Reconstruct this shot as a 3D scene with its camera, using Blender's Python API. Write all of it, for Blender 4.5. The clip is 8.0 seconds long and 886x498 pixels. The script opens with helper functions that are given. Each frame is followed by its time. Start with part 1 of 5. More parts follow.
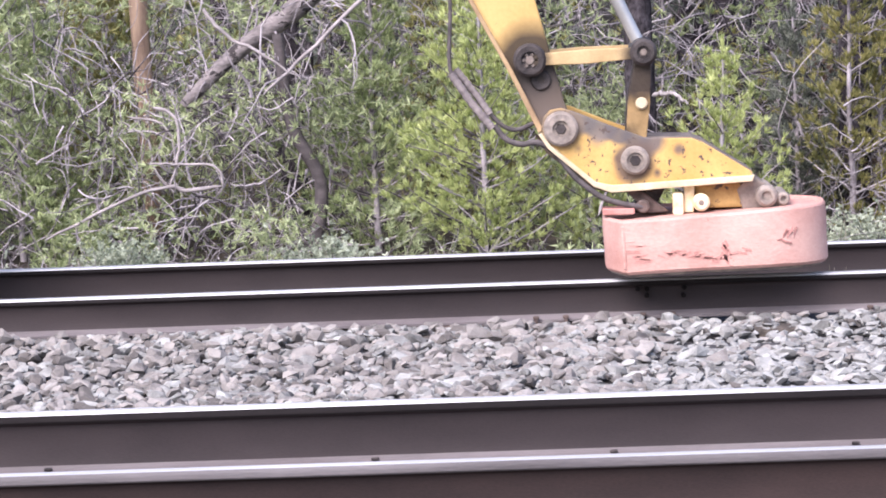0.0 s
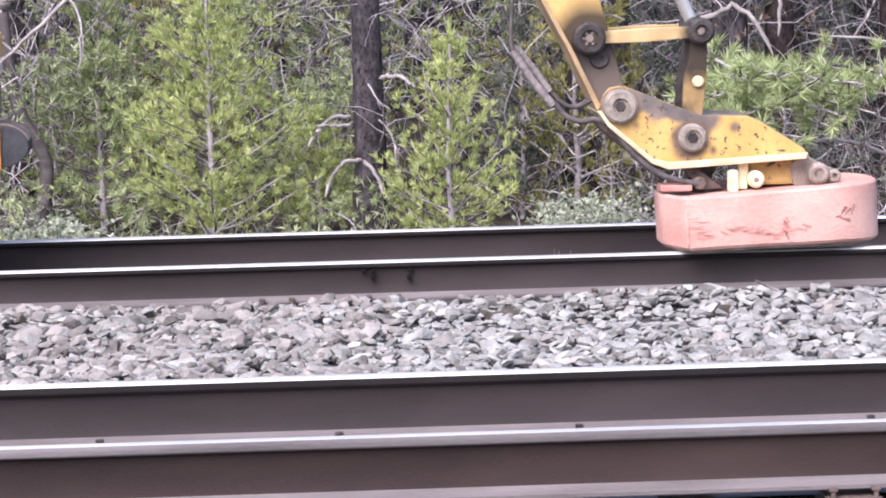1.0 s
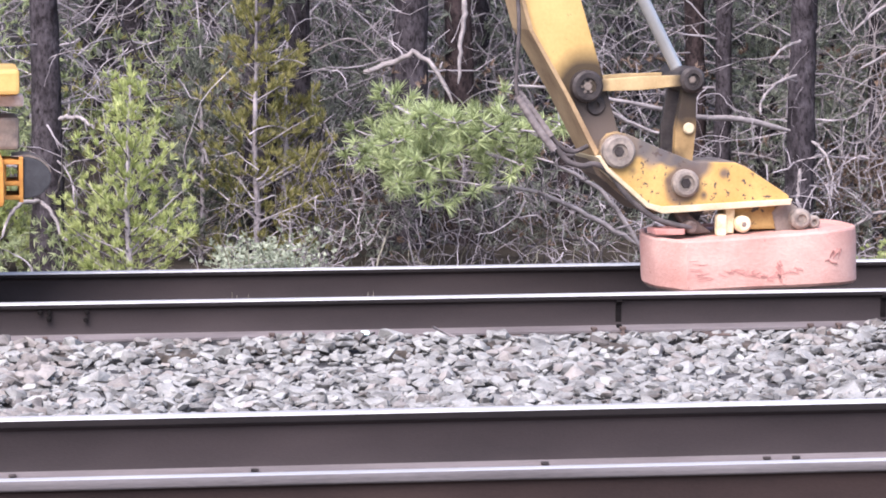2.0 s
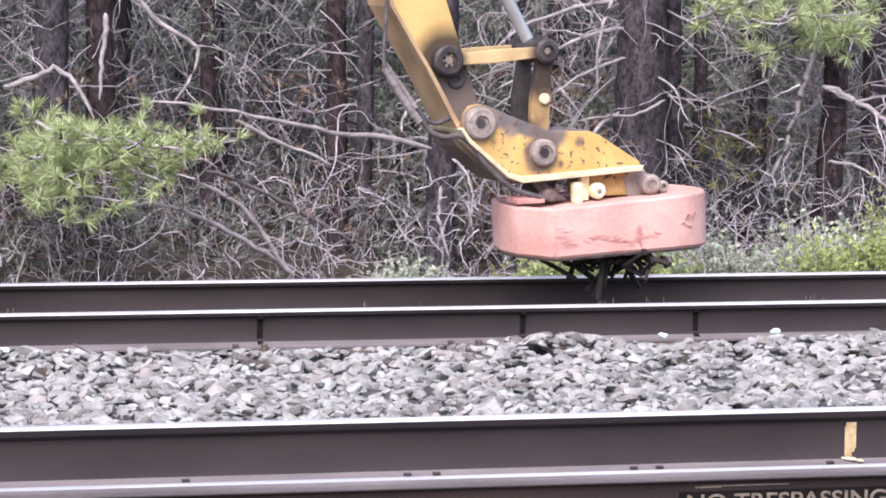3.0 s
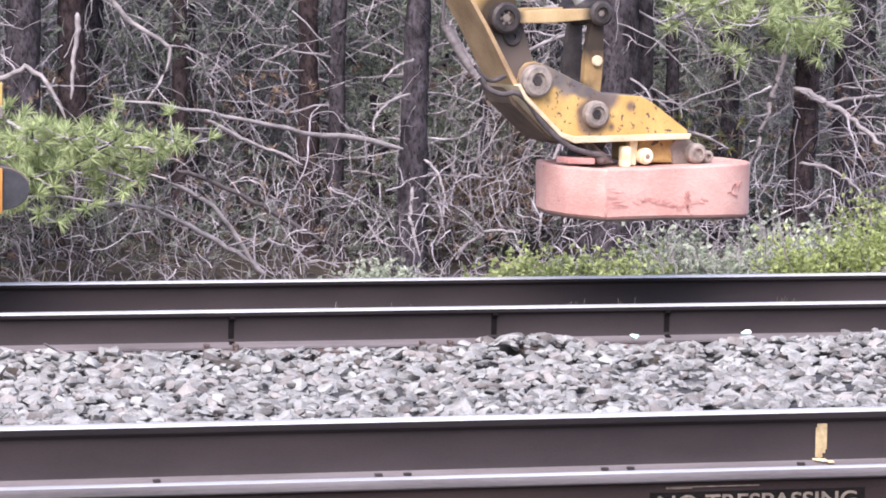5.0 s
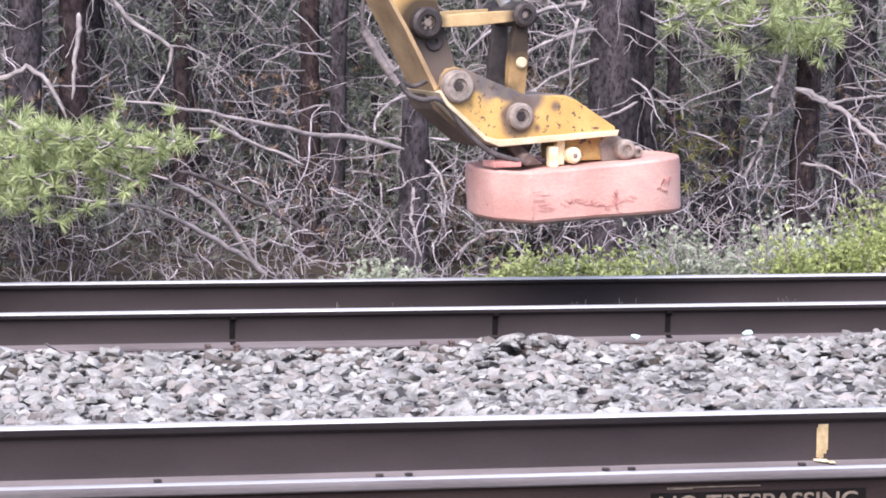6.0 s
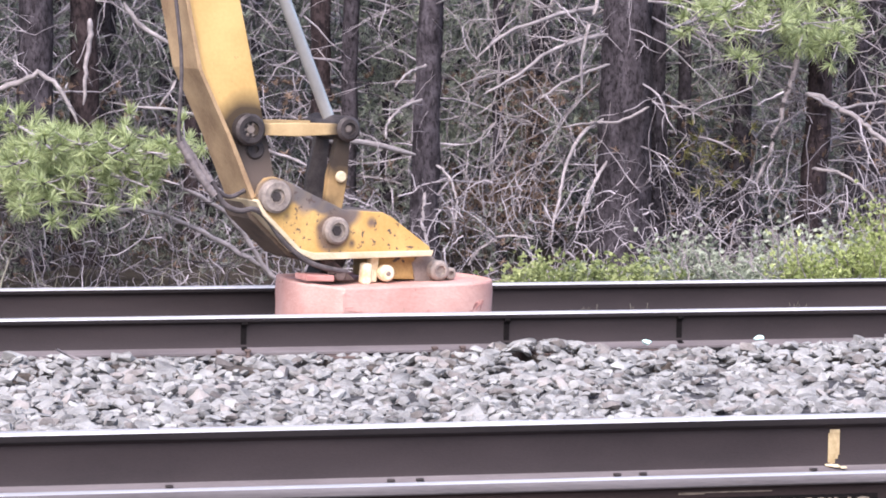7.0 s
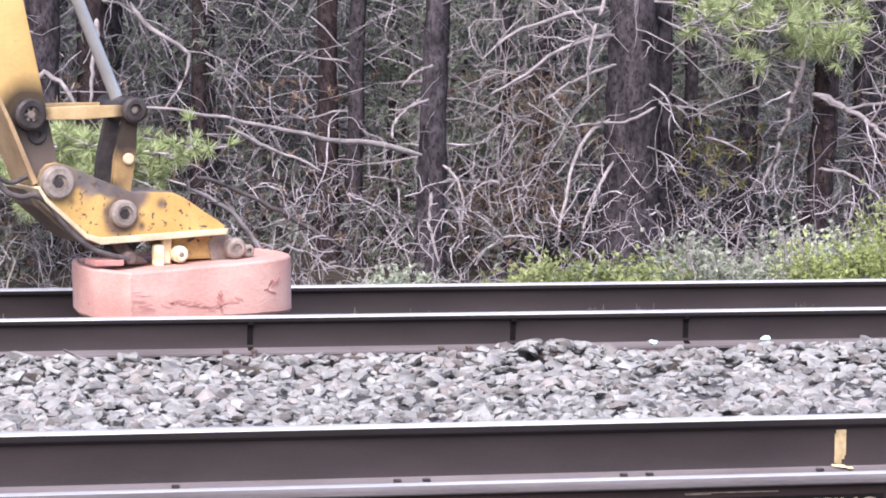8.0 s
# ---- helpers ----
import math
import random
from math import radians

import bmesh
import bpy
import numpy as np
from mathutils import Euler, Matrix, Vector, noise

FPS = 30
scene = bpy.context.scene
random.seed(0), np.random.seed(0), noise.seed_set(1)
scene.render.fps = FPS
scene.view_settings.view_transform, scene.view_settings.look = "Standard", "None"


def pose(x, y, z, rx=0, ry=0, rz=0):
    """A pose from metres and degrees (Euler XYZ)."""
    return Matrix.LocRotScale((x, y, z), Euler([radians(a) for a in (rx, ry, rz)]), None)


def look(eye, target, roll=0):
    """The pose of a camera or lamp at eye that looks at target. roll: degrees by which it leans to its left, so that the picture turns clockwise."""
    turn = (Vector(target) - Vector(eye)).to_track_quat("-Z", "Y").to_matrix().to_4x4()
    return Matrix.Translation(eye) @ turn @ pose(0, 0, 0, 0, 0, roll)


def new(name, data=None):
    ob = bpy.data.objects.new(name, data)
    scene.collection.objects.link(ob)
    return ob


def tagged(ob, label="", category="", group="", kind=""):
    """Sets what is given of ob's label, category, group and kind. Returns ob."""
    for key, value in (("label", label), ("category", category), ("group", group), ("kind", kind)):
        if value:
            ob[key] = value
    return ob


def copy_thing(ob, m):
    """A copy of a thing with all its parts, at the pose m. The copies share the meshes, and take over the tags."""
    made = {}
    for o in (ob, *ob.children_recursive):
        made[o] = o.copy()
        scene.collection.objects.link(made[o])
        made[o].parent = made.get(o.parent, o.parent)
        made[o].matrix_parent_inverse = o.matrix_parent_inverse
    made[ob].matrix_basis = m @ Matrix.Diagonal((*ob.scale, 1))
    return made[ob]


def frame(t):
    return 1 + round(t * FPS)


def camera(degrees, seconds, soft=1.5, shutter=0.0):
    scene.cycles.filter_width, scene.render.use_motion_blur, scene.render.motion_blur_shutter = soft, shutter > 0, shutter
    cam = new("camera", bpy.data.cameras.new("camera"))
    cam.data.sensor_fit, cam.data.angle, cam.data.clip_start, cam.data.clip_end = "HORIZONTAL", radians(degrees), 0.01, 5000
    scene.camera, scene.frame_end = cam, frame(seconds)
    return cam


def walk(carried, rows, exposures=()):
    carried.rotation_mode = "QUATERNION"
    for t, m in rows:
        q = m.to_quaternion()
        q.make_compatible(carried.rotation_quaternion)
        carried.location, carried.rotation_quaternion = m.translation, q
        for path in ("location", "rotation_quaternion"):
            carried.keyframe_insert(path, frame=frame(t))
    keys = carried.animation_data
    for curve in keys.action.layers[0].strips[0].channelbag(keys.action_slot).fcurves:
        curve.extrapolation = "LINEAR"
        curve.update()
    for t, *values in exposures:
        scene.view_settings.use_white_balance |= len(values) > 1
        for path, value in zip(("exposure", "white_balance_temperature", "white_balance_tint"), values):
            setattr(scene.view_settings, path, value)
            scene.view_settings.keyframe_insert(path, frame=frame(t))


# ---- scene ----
# ================= camera =================
EYE = Vector((0.0, 0.0, 2.122))
cam = camera(14.52, 8.0, 1.8)


def aim(yaw, pitch, roll):
    """Standing pose: yaw to the right of +Y, pitch above level, roll to the left, in degrees."""
    a, b = radians(yaw), radians(pitch)
    way = Vector((math.sin(a) * math.cos(b), math.cos(a) * math.cos(b), math.sin(b)))
    return look(EYE, EYE + way * 20, roll)


walk(cam, [(t, aim(*a)) for t, *a in [
    (0.0, -1.392, -5.715, -2.098),
    (0.1, -0.427, -6.055, -1.971),
    (0.2, 0.355, -6.284, -1.783),
    (0.3, 0.914, -6.360, -1.687),
    (0.4, 1.337, -6.360, -1.648),
    (0.5, 1.711, -6.366, -1.584),
    (0.7, 2.188, -6.289, -1.606),
    (1.0, 3.129, -6.143, -1.314),
    (1.2, 4.093, -5.959, -0.930),
    (2.3, 10.362, -5.339, 0.252),
    (2.5, 11.719, -5.301, 0.444),
    (2.8, 13.554, -5.208, 0.554),
    (3.0, 14.385, -5.160, 0.656),
    (3.5, 14.749, -5.197, 0.742),
    (4.0, 14.805, -5.210, 0.783),
    (4.5, 14.849, -5.147, 0.811),
    (6.0, 14.836, -5.139, 0.855),
    (6.5, 14.765, -5.107, 0.824),
    (7.0, 14.649, -5.054, 0.806),
    (7.5, 14.625, -5.054, 0.849),
    (8.0, 14.542, -5.052, 0.808),
]], exposures=[(0.0, 1.38, 6100, 19), (8.0, 1.38, 6100, 19)])

# ================= light =================
world = bpy.data.worlds.new("sky")
scene.world = world
world.use_nodes = True
wn = world.node_tree.nodes
sky = wn.new("ShaderNodeTexSky")
sky.sky_type = "NISHITA"
sky.sun_disc = False
sky.sun_elevation, sky.sun_rotation = radians(48), radians(210)
sky.dust_density, sky.air_density = 3.0, 1.0
world.node_tree.links.new(sky.outputs[0], wn["Background"].inputs[0])
wn["Background"].inputs[1].default_value = 0.14
sun = new("sun", bpy.data.lights.new("sun", "SUN"))
sun.data.energy, sun.data.angle, sun.data.color = 2.2, radians(50), (1.0, 0.97, 0.93)
sun.matrix_world = look((-8, -14, 18), (0, 0, 0))


# ================= materials =================
def material(name, dark, light, scale=6.0, rough=0.8, metal=0.0, bump=0.25, fine=60.0, island=0.0, piece=0.0, stretch=(1, 1, 1), spec=0.3, spots=None, chips=None):
    """Two-scale noise colour between dark and light, fine relief, and a random shift for each island or piece.
    spots: (x, y, z, inner, outer, colour) greasy patches round a place of the part. chips: (scale, threshold, colour[, softness]) where paint or bark is off."""
    m = bpy.data.materials.new(name)
    m.use_nodes = True
    n, l = m.node_tree.nodes, m.node_tree.links
    p = n["Principled BSDF"]
    p.inputs["Roughness"].default_value, p.inputs["Metallic"].default_value = rough, metal
    p.inputs["Specular IOR Level"].default_value = spec
    tc = n.new("ShaderNodeTexCoord")
    mp = n.new("ShaderNodeMapping")
    mp.inputs["Scale"].default_value = stretch
    l.new(tc.outputs["Object"], mp.inputs["Vector"])
    n1, n2 = n.new("ShaderNodeTexNoise"), n.new("ShaderNodeTexNoise")
    n1.inputs["Scale"].default_value, n1.inputs["Detail"].default_value = scale, 5
    n2.inputs["Scale"].default_value, n2.inputs["Detail"].default_value = fine, 4
    for t in (n1, n2):
        l.new(mp.outputs[0], t.inputs["Vector"])
    add = n.new("ShaderNodeMath")
    add.operation = "MULTIPLY_ADD"
    add.inputs[1].default_value = 0.45
    l.new(n2.outputs["Fac"], add.inputs[0])
    sub = n.new("ShaderNodeMath")
    sub.operation = "MULTIPLY_ADD"
    sub.inputs[1].default_value, sub.inputs[2].default_value = 1.5, -0.48
    l.new(n1.outputs["Fac"], sub.inputs[0])
    l.new(sub.outputs[0], add.inputs[2])
    fac = add.outputs[0]
    if island or piece:
        rnd = n.new("ShaderNodeNewGeometry").outputs["Random Per Island"] if island else n.new("ShaderNodeObjectInfo").outputs["Random"]
        k = n.new("ShaderNodeMath")
        k.operation = "MULTIPLY_ADD"
        k.inputs[1].default_value, k.inputs[2].default_value = (island or piece), -(island or piece) / 2
        l.new(rnd, k.inputs[0])
        s = n.new("ShaderNodeMath")
        l.new(k.outputs[0], s.inputs[0])
        l.new(fac, s.inputs[1])
        fac = s.outputs[0]
    ramp = n.new("ShaderNodeValToRGB")
    ramp.color_ramp.elements[0].color, ramp.color_ramp.elements[1].color = (*dark, 1), (*light, 1)
    ramp.color_ramp.elements[0].position, ramp.color_ramp.elements[1].position = 0.1, 0.9
    l.new(fac, ramp.inputs[0])
    out = ramp.outputs[0]
    for x, y, z, a, b, colour in spots or ():
        d = n.new("ShaderNodeVectorMath")
        d.operation = "DISTANCE"
        d.inputs[1].default_value = (x, y, z)
        l.new(tc.outputs["Object"], d.inputs[0])
        w = n.new("ShaderNodeMath")
        w.operation = "MULTIPLY_ADD"
        w.inputs[1].default_value = 0.12
        l.new(n1.outputs["Fac"], w.inputs[0])
        l.new(d.outputs["Value"], w.inputs[2])
        r = n.new("ShaderNodeMapRange")
        r.inputs["From Min"].default_value, r.inputs["From Max"].default_value = a + 0.06, b + 0.06
        r.inputs["To Min"].default_value, r.inputs["To Max"].default_value = 0.92, 0
        l.new(w.outputs[0], r.inputs["Value"])
        mix = n.new("ShaderNodeMix")
        mix.data_type = "RGBA"
        mix.inputs[7].default_value = (*colour, 1)
        l.new(r.outputs[0], mix.inputs[0])
        l.new(out, mix.inputs[6])
        out = mix.outputs[2]
    if chips:
        n3 = n.new("ShaderNodeTexNoise")
        n3.inputs["Scale"].default_value, n3.inputs["Detail"].default_value, n3.inputs["Roughness"].default_value = chips[0], 6, 0.65
        l.new(mp.outputs[0], n3.inputs["Vector"])
        r = n.new("ShaderNodeMapRange")
        r.inputs["From Min"].default_value, r.inputs["From Max"].default_value = chips[1], chips[1] + (chips[3] if len(chips) > 3 else 0.025)
        l.new(n3.outputs["Fac"], r.inputs["Value"])
        mix = n.new("ShaderNodeMix")
        mix.data_type = "RGBA"
        mix.inputs[7].default_value = (*chips[2], 1)
        l.new(r.outputs[0], mix.inputs[0])
        l.new(out, mix.inputs[6])
        out = mix.outputs[2]
    l.new(out, p.inputs["Base Color"])
    if bump:
        b = n.new("ShaderNodeBump")
        b.inputs["Strength"].default_value, b.inputs["Distance"].default_value = bump, 0.01
        l.new(n2.outputs["Fac"], b.inputs["Height"])
        l.new(b.outputs[0], p.inputs["Normal"])
    return m


GREASE = (0.018, 0.014, 0.014)
M_POLISH = material("polished_steel", (0.36, 0.352, 0.356), (0.55, 0.54, 0.545), 3, 0.5, 0.35, 0.08, 80, stretch=(0.3, 3, 3))
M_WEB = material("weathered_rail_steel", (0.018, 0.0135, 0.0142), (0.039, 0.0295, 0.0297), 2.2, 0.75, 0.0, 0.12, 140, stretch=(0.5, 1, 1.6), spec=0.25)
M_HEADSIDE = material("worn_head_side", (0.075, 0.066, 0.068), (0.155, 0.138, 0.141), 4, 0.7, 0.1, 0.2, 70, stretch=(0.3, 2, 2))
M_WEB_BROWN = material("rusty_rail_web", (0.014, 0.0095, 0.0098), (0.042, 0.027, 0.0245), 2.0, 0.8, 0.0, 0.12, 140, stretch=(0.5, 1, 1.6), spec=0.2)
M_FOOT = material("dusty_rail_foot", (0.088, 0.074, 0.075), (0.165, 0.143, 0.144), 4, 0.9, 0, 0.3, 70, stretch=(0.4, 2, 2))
M_STONE = material("ballast_stone", (0.105, 0.101, 0.097), (0.348, 0.342, 0.325), 9, 0.95, 0, 0.5, 90, island=0.42, spec=0.08)
M_STONE_BROWN = material("brown_ballast_stone", (0.1, 0.089, 0.083), (0.285, 0.26, 0.242), 9, 0.92, 0, 0.5, 90, island=0.7, spec=0.2)
M_STONE_SINGLE = material("single_ballast_stone", (0.105, 0.101, 0.097), (0.348, 0.342, 0.325), 9, 0.95, 0, 0.5, 90, piece=0.42, spec=0.08)
# much darker than the stones: shade in the gaps between them is painted here
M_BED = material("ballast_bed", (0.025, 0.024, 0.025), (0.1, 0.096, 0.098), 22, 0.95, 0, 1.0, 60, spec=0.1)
M_SOIL = material("needle_litter", (0.02, 0.016, 0.013), (0.085, 0.07, 0.055), 2.5, 0.95, 0, 0.8, 30, spec=0.1)
M_SEAM = material("black_weld_seam", (0.004, 0.0035, 0.0035), (0.01, 0.008, 0.008), 20, 0.9, 0, 0.3, 60, spec=0.1)
M_TIE = material("creosoted_timber", (0.03, 0.025, 0.022), (0.11, 0.09, 0.075), 5, 0.9, 0, 0.6, 40, stretch=(4, 0.6, 4))
M_RUST = material("rusty_iron", (0.06, 0.042, 0.036), (0.17, 0.125, 0.11), 20, 0.85, 0.2, 0.5, 120)
M_SCRAP = material("dark_scrap_iron", (0.012, 0.01, 0.01), (0.05, 0.036, 0.032), 18, 0.7, 0.3, 0.5, 90, piece=0.4)
M_YELLOW = material("chipped_yellow_paint", (0.42, 0.25, 0.07), (0.62, 0.41, 0.15), 3.0, 0.55, 0, 0.12, 60, spec=0.3)
M_LIP = material("worn_cream_edge", (0.42, 0.33, 0.2), (0.66, 0.56, 0.4), 8, 0.6, 0, 0.2, 60)
M_GREASY = material("greasy_steel", (0.018, 0.015, 0.016), (0.085, 0.07, 0.066), 14, 0.5, 0.3, 0.4, 70)
M_WORN = material("worn_grey_steel", (0.1, 0.085, 0.08), (0.3, 0.24, 0.2), 14, 0.6, 0.3, 0.3, 70)
M_CHROME = material("chrome_rod", (0.33, 0.325, 0.32), (0.47, 0.46, 0.45), 5, 0.25, 0.5, 0.02, 60)
M_PINK = material("faded_red_paint", (0.41, 0.2, 0.166), (0.6, 0.385, 0.328), 2.6, 0.75, 0, 0.3, 40, stretch=(1, 1, 1.6), spec=0.25, chips=(9, 0.66, (0.3, 0.12, 0.1)))
M_SCRATCH = material("scuffed_pale_metal", (0.4, 0.3, 0.27), (0.7, 0.6, 0.56), 20, 0.6, 0.2, 0.3, 60)
M_RAW = material("scraped_raw_red", (0.38, 0.165, 0.14), (0.5, 0.27, 0.235), 12, 0.7, 0, 0.3, 60)
M_GASH = material("dark_rusty_gouge", (0.2, 0.09, 0.078), (0.34, 0.17, 0.15), 12, 0.8, 0, 0.3, 60)
# head side darker than the web: shadow line under the top, put into colour
M_HEADSHADE = material("shade_toned_head_side", (0.009, 0.0075, 0.008), (0.02, 0.016, 0.0165), 3, 0.8, 0, 0.1, 60, stretch=(0.4, 2, 2), spec=0.15)
M_GUARD = material("dirty_brown_steel", (0.075, 0.055, 0.045), (0.19, 0.14, 0.105), 8, 0.8, 0, 0.3, 60)
M_RUBBER = material("black_rubber", (0.03, 0.03, 0.034), (0.06, 0.06, 0.066), 12, 0.7, 0, 0.3, 60)
M_ORANGE = material("orange_frame_paint", (0.36, 0.14, 0.03), (0.62, 0.3, 0.07), 9, 0.65, 0, 0.3, 60)
M_HOSE = material("dusty_rubber_hose", (0.04, 0.034, 0.034), (0.12, 0.1, 0.1), 16, 0.75, 0, 0.2, 60)
M_SLEEVE = material("grey_hose_sleeve", (0.12, 0.1, 0.1), (0.27, 0.23, 0.22), 20, 0.8, 0, 0.4, 60)
M_CREAM = material("cream_painted_steel", (0.55, 0.4, 0.2), (0.85, 0.75, 0.55), 16, 0.6, 0, 0.2, 60)
M_MARK = material("yellow_marking_paint", (0.22, 0.16, 0.08), (0.5, 0.39, 0.22), 25, 0.8, 0, 0.2, 80)
M_LETTER = material("tan_stencil_paint", (0.085, 0.066, 0.052), (0.21, 0.17, 0.135), 30, 0.8, 0, 0.1, 80)
# bright pale colour that paints small greenish glints on the stones
M_GLINT = material("pale_green_glint", (0.45, 0.75, 0.66), (0.75, 0.95, 0.88), 20, 0.05, 0, 0, 60, spec=1.0)
M_BARK = material("dark_pine_bark", (0.012, 0.0097, 0.0112), (0.1, 0.086, 0.096), 6, 0.95, 0, 1.0, 26, stretch=(2.0, 2.0, 1.1), spec=0.1, chips=(17, 0.46, (0.013, 0.0105, 0.0115), 0.2))
M_BARK_RED = material("reddish_pine_bark", (0.012, 0.0085, 0.009), (0.085, 0.062, 0.062), 6, 0.95, 0, 1.0, 26, stretch=(2.0, 2.0, 1.1), spec=0.1, chips=(17, 0.46, (0.013, 0.0105, 0.0115), 0.2))
M_PEELED = material("peeled_tan_wood", (0.13, 0.085, 0.065), (0.34, 0.24, 0.17), 6, 0.85, 0, 0.5, 40, stretch=(3, 3, 0.4))
M_DEAD = material("grey_dead_wood", (0.045, 0.038, 0.042), (0.44, 0.392, 0.408), 5, 0.9, 0, 0.5, 50, island=0.9, spec=0.15)
M_LOG = material("pale_grey_log", (0.13, 0.113, 0.113), (0.38, 0.335, 0.33), 6, 0.9, 0, 0.7, 40, stretch=(0.6, 2, 2))

M_OLDLOG = material("weathered_grey_log", (0.075, 0.064, 0.064), (0.31, 0.268, 0.262), 7, 0.9, 0, 1.0, 30, stretch=(1, 2, 2), chips=(7, 0.56, (0.04, 0.033, 0.033)))
M_DARKLIMB = material("dark_bare_wood", (0.04, 0.033, 0.034), (0.13, 0.11, 0.11), 6, 0.9, 0, 0.7, 40, stretch=(0.6, 2, 2))


def leaf_material(name, dark, light, scale=1.5):
    m = material(name, dark, light, scale, 0.6, 0, 0, 9, island=0.7, spec=0.25)
    n, l = m.node_tree.nodes, m.node_tree.links
    p, out = n["Principled BSDF"], n["Material Output"]
    tr, mix = n.new("ShaderNodeBsdfTranslucent"), n.new("ShaderNodeMixShader")
    l.new(p.inputs["Base Color"].links[0].from_socket, tr.inputs["Color"])
    mix.inputs[0].default_value = 0.4
    l.new(p.outputs[0], mix.inputs[1])
    l.new(tr.outputs[0], mix.inputs[2])
    l.new(mix.outputs[0], out.inputs["Surface"])
    return m


M_NEEDLE = leaf_material("pine_needles", (0.14, 0.18, 0.075), (0.52, 0.58, 0.3))
M_SAPLING = leaf_material("young_pine_needles", (0.25, 0.305, 0.09), (0.68, 0.72, 0.34))
# duller copy of the pine needles, with the wood's shade in its colour
M_SHADENEEDLE = leaf_material("shade_toned_pine_needles", (0.07, 0.08, 0.066), (0.335, 0.355, 0.285))
M_OLIVE = leaf_material("olive_fir_foliage", (0.1, 0.11, 0.035), (0.44, 0.4, 0.16))
M_BOUGH = leaf_material("pale_pine_needles", (0.17, 0.21, 0.085), (0.57, 0.64, 0.34))
M_LEAF = leaf_material("shrub_leaves", (0.17, 0.21, 0.08), (0.5, 0.54, 0.25))
M_PALE = leaf_material("pale_young_needles", (0.19, 0.235, 0.11), (0.58, 0.63, 0.37))
M_SPRING = leaf_material("spring_green_leaves", (0.23, 0.28, 0.09), (0.58, 0.63, 0.28))
M_SAGE = leaf_material("grey_green_leaves", (0.21, 0.24, 0.17), (0.6, 0.635, 0.5))
M_DRY = leaf_material("dry_brown_foliage", (0.11, 0.075, 0.055), (0.32, 0.225, 0.165))
M_GRASS = leaf_material("dry_grass", (0.16, 0.15, 0.1), (0.44, 0.41, 0.33))


# ================= mesh helpers =================
def mesh_object(name, verts, faces, mats, parent=None, label="", index=None, smooth=False):
    """One mesh object out of arrays: verts (n, 3), faces (m, 3 or 4)."""
    me = bpy.data.meshes.new(name)
    verts, faces = np.asarray(verts, np.float32), np.asarray(faces, np.int32)
    k = faces.shape[1]
    me.vertices.add(len(verts))
    me.vertices.foreach_set("co", verts.ravel())
    me.loops.add(faces.size)
    me.loops.foreach_set("vertex_index", faces.ravel())
    me.polygons.add(len(faces))
    me.polygons.foreach_set("loop_start", np.arange(0, faces.size, k, dtype=np.int32))
    me.polygons.foreach_set("loop_total", np.full(len(faces), k, np.int32))
    for m in mats if isinstance(mats, (list, tuple)) else [mats]:
        me.materials.append(m)
    if index is not None:
        me.polygons.foreach_set("material_index", np.asarray(index, np.int32))
    me.polygons.foreach_set("use_smooth", np.full(len(faces), smooth))
    me.update(calc_edges=True)
    me.validate()
    ob = new(name, me)
    ob.parent = parent
    if label:
        ob["label"] = label
    return ob


def part(name, bm, mat, parent=None, label="", smooth=False, at=None):
    """Link a bmesh as one mesh object under a thing or part."""
    me = bpy.data.meshes.new(name)
    bmesh.ops.recalc_face_normals(bm, faces=bm.faces[:])
    bm.to_mesh(me)
    bm.free()
    for m in mat if isinstance(mat, (list, tuple)) else [mat]:
        me.materials.append(m)
    for f in me.polygons:
        f.use_smooth = smooth
    ob = new(name, me)
    ob.parent = parent
    if at is not None:
        ob.matrix_basis = at
    if label:
        ob["label"] = label
    return ob


def thing(name, label, category, group="", m=None):
    ob = new(name)
    if m is not None:
        ob.matrix_basis = m
    return tagged(ob, label, category, group)


def bm_box(sx, sy, sz, at=(0, 0, 0), bevel=0.0, bm=None, rot=None):
    b = bmesh.new()
    bmesh.ops.create_cube(b, size=1)
    bmesh.ops.scale(b, vec=(sx, sy, sz), verts=b.verts)
    if bevel:
        bmesh.ops.bevel(b, geom=b.edges[:], offset=bevel, segments=2, affect="EDGES", profile=0.6)
    if rot is not None:
        bmesh.ops.transform(b, matrix=rot, verts=b.verts)
    bmesh.ops.translate(b, vec=at, verts=b.verts)
    return join(bm, b)


def join(bm, b):
    if bm is None:
        return b
    me = bpy.data.meshes.new("tmp")
    b.to_mesh(me)
    b.free()
    bm.from_mesh(me)
    bpy.data.meshes.remove(me)
    return bm


def bm_prism(outline, y0, y1, bevel=0.0, bm=None):
    """A plate: outline of (x, z) points, from y0 to y1."""
    b = bmesh.new()
    f = b.faces.new([b.verts.new((x, y0, z)) for x, z in outline])
    r = bmesh.ops.extrude_face_region(b, geom=[f])
    bmesh.ops.translate(b, vec=(0, y1 - y0, 0), verts=[v for v in r["geom"] if isinstance(v, bmesh.types.BMVert)])
    if bevel:
        bmesh.ops.bevel(b, geom=[e for e in b.edges if abs(e.verts[0].co.y - e.verts[1].co.y) < 1e-6], offset=bevel, segments=2, affect="EDGES", profile=0.6)
    return join(bm, b)


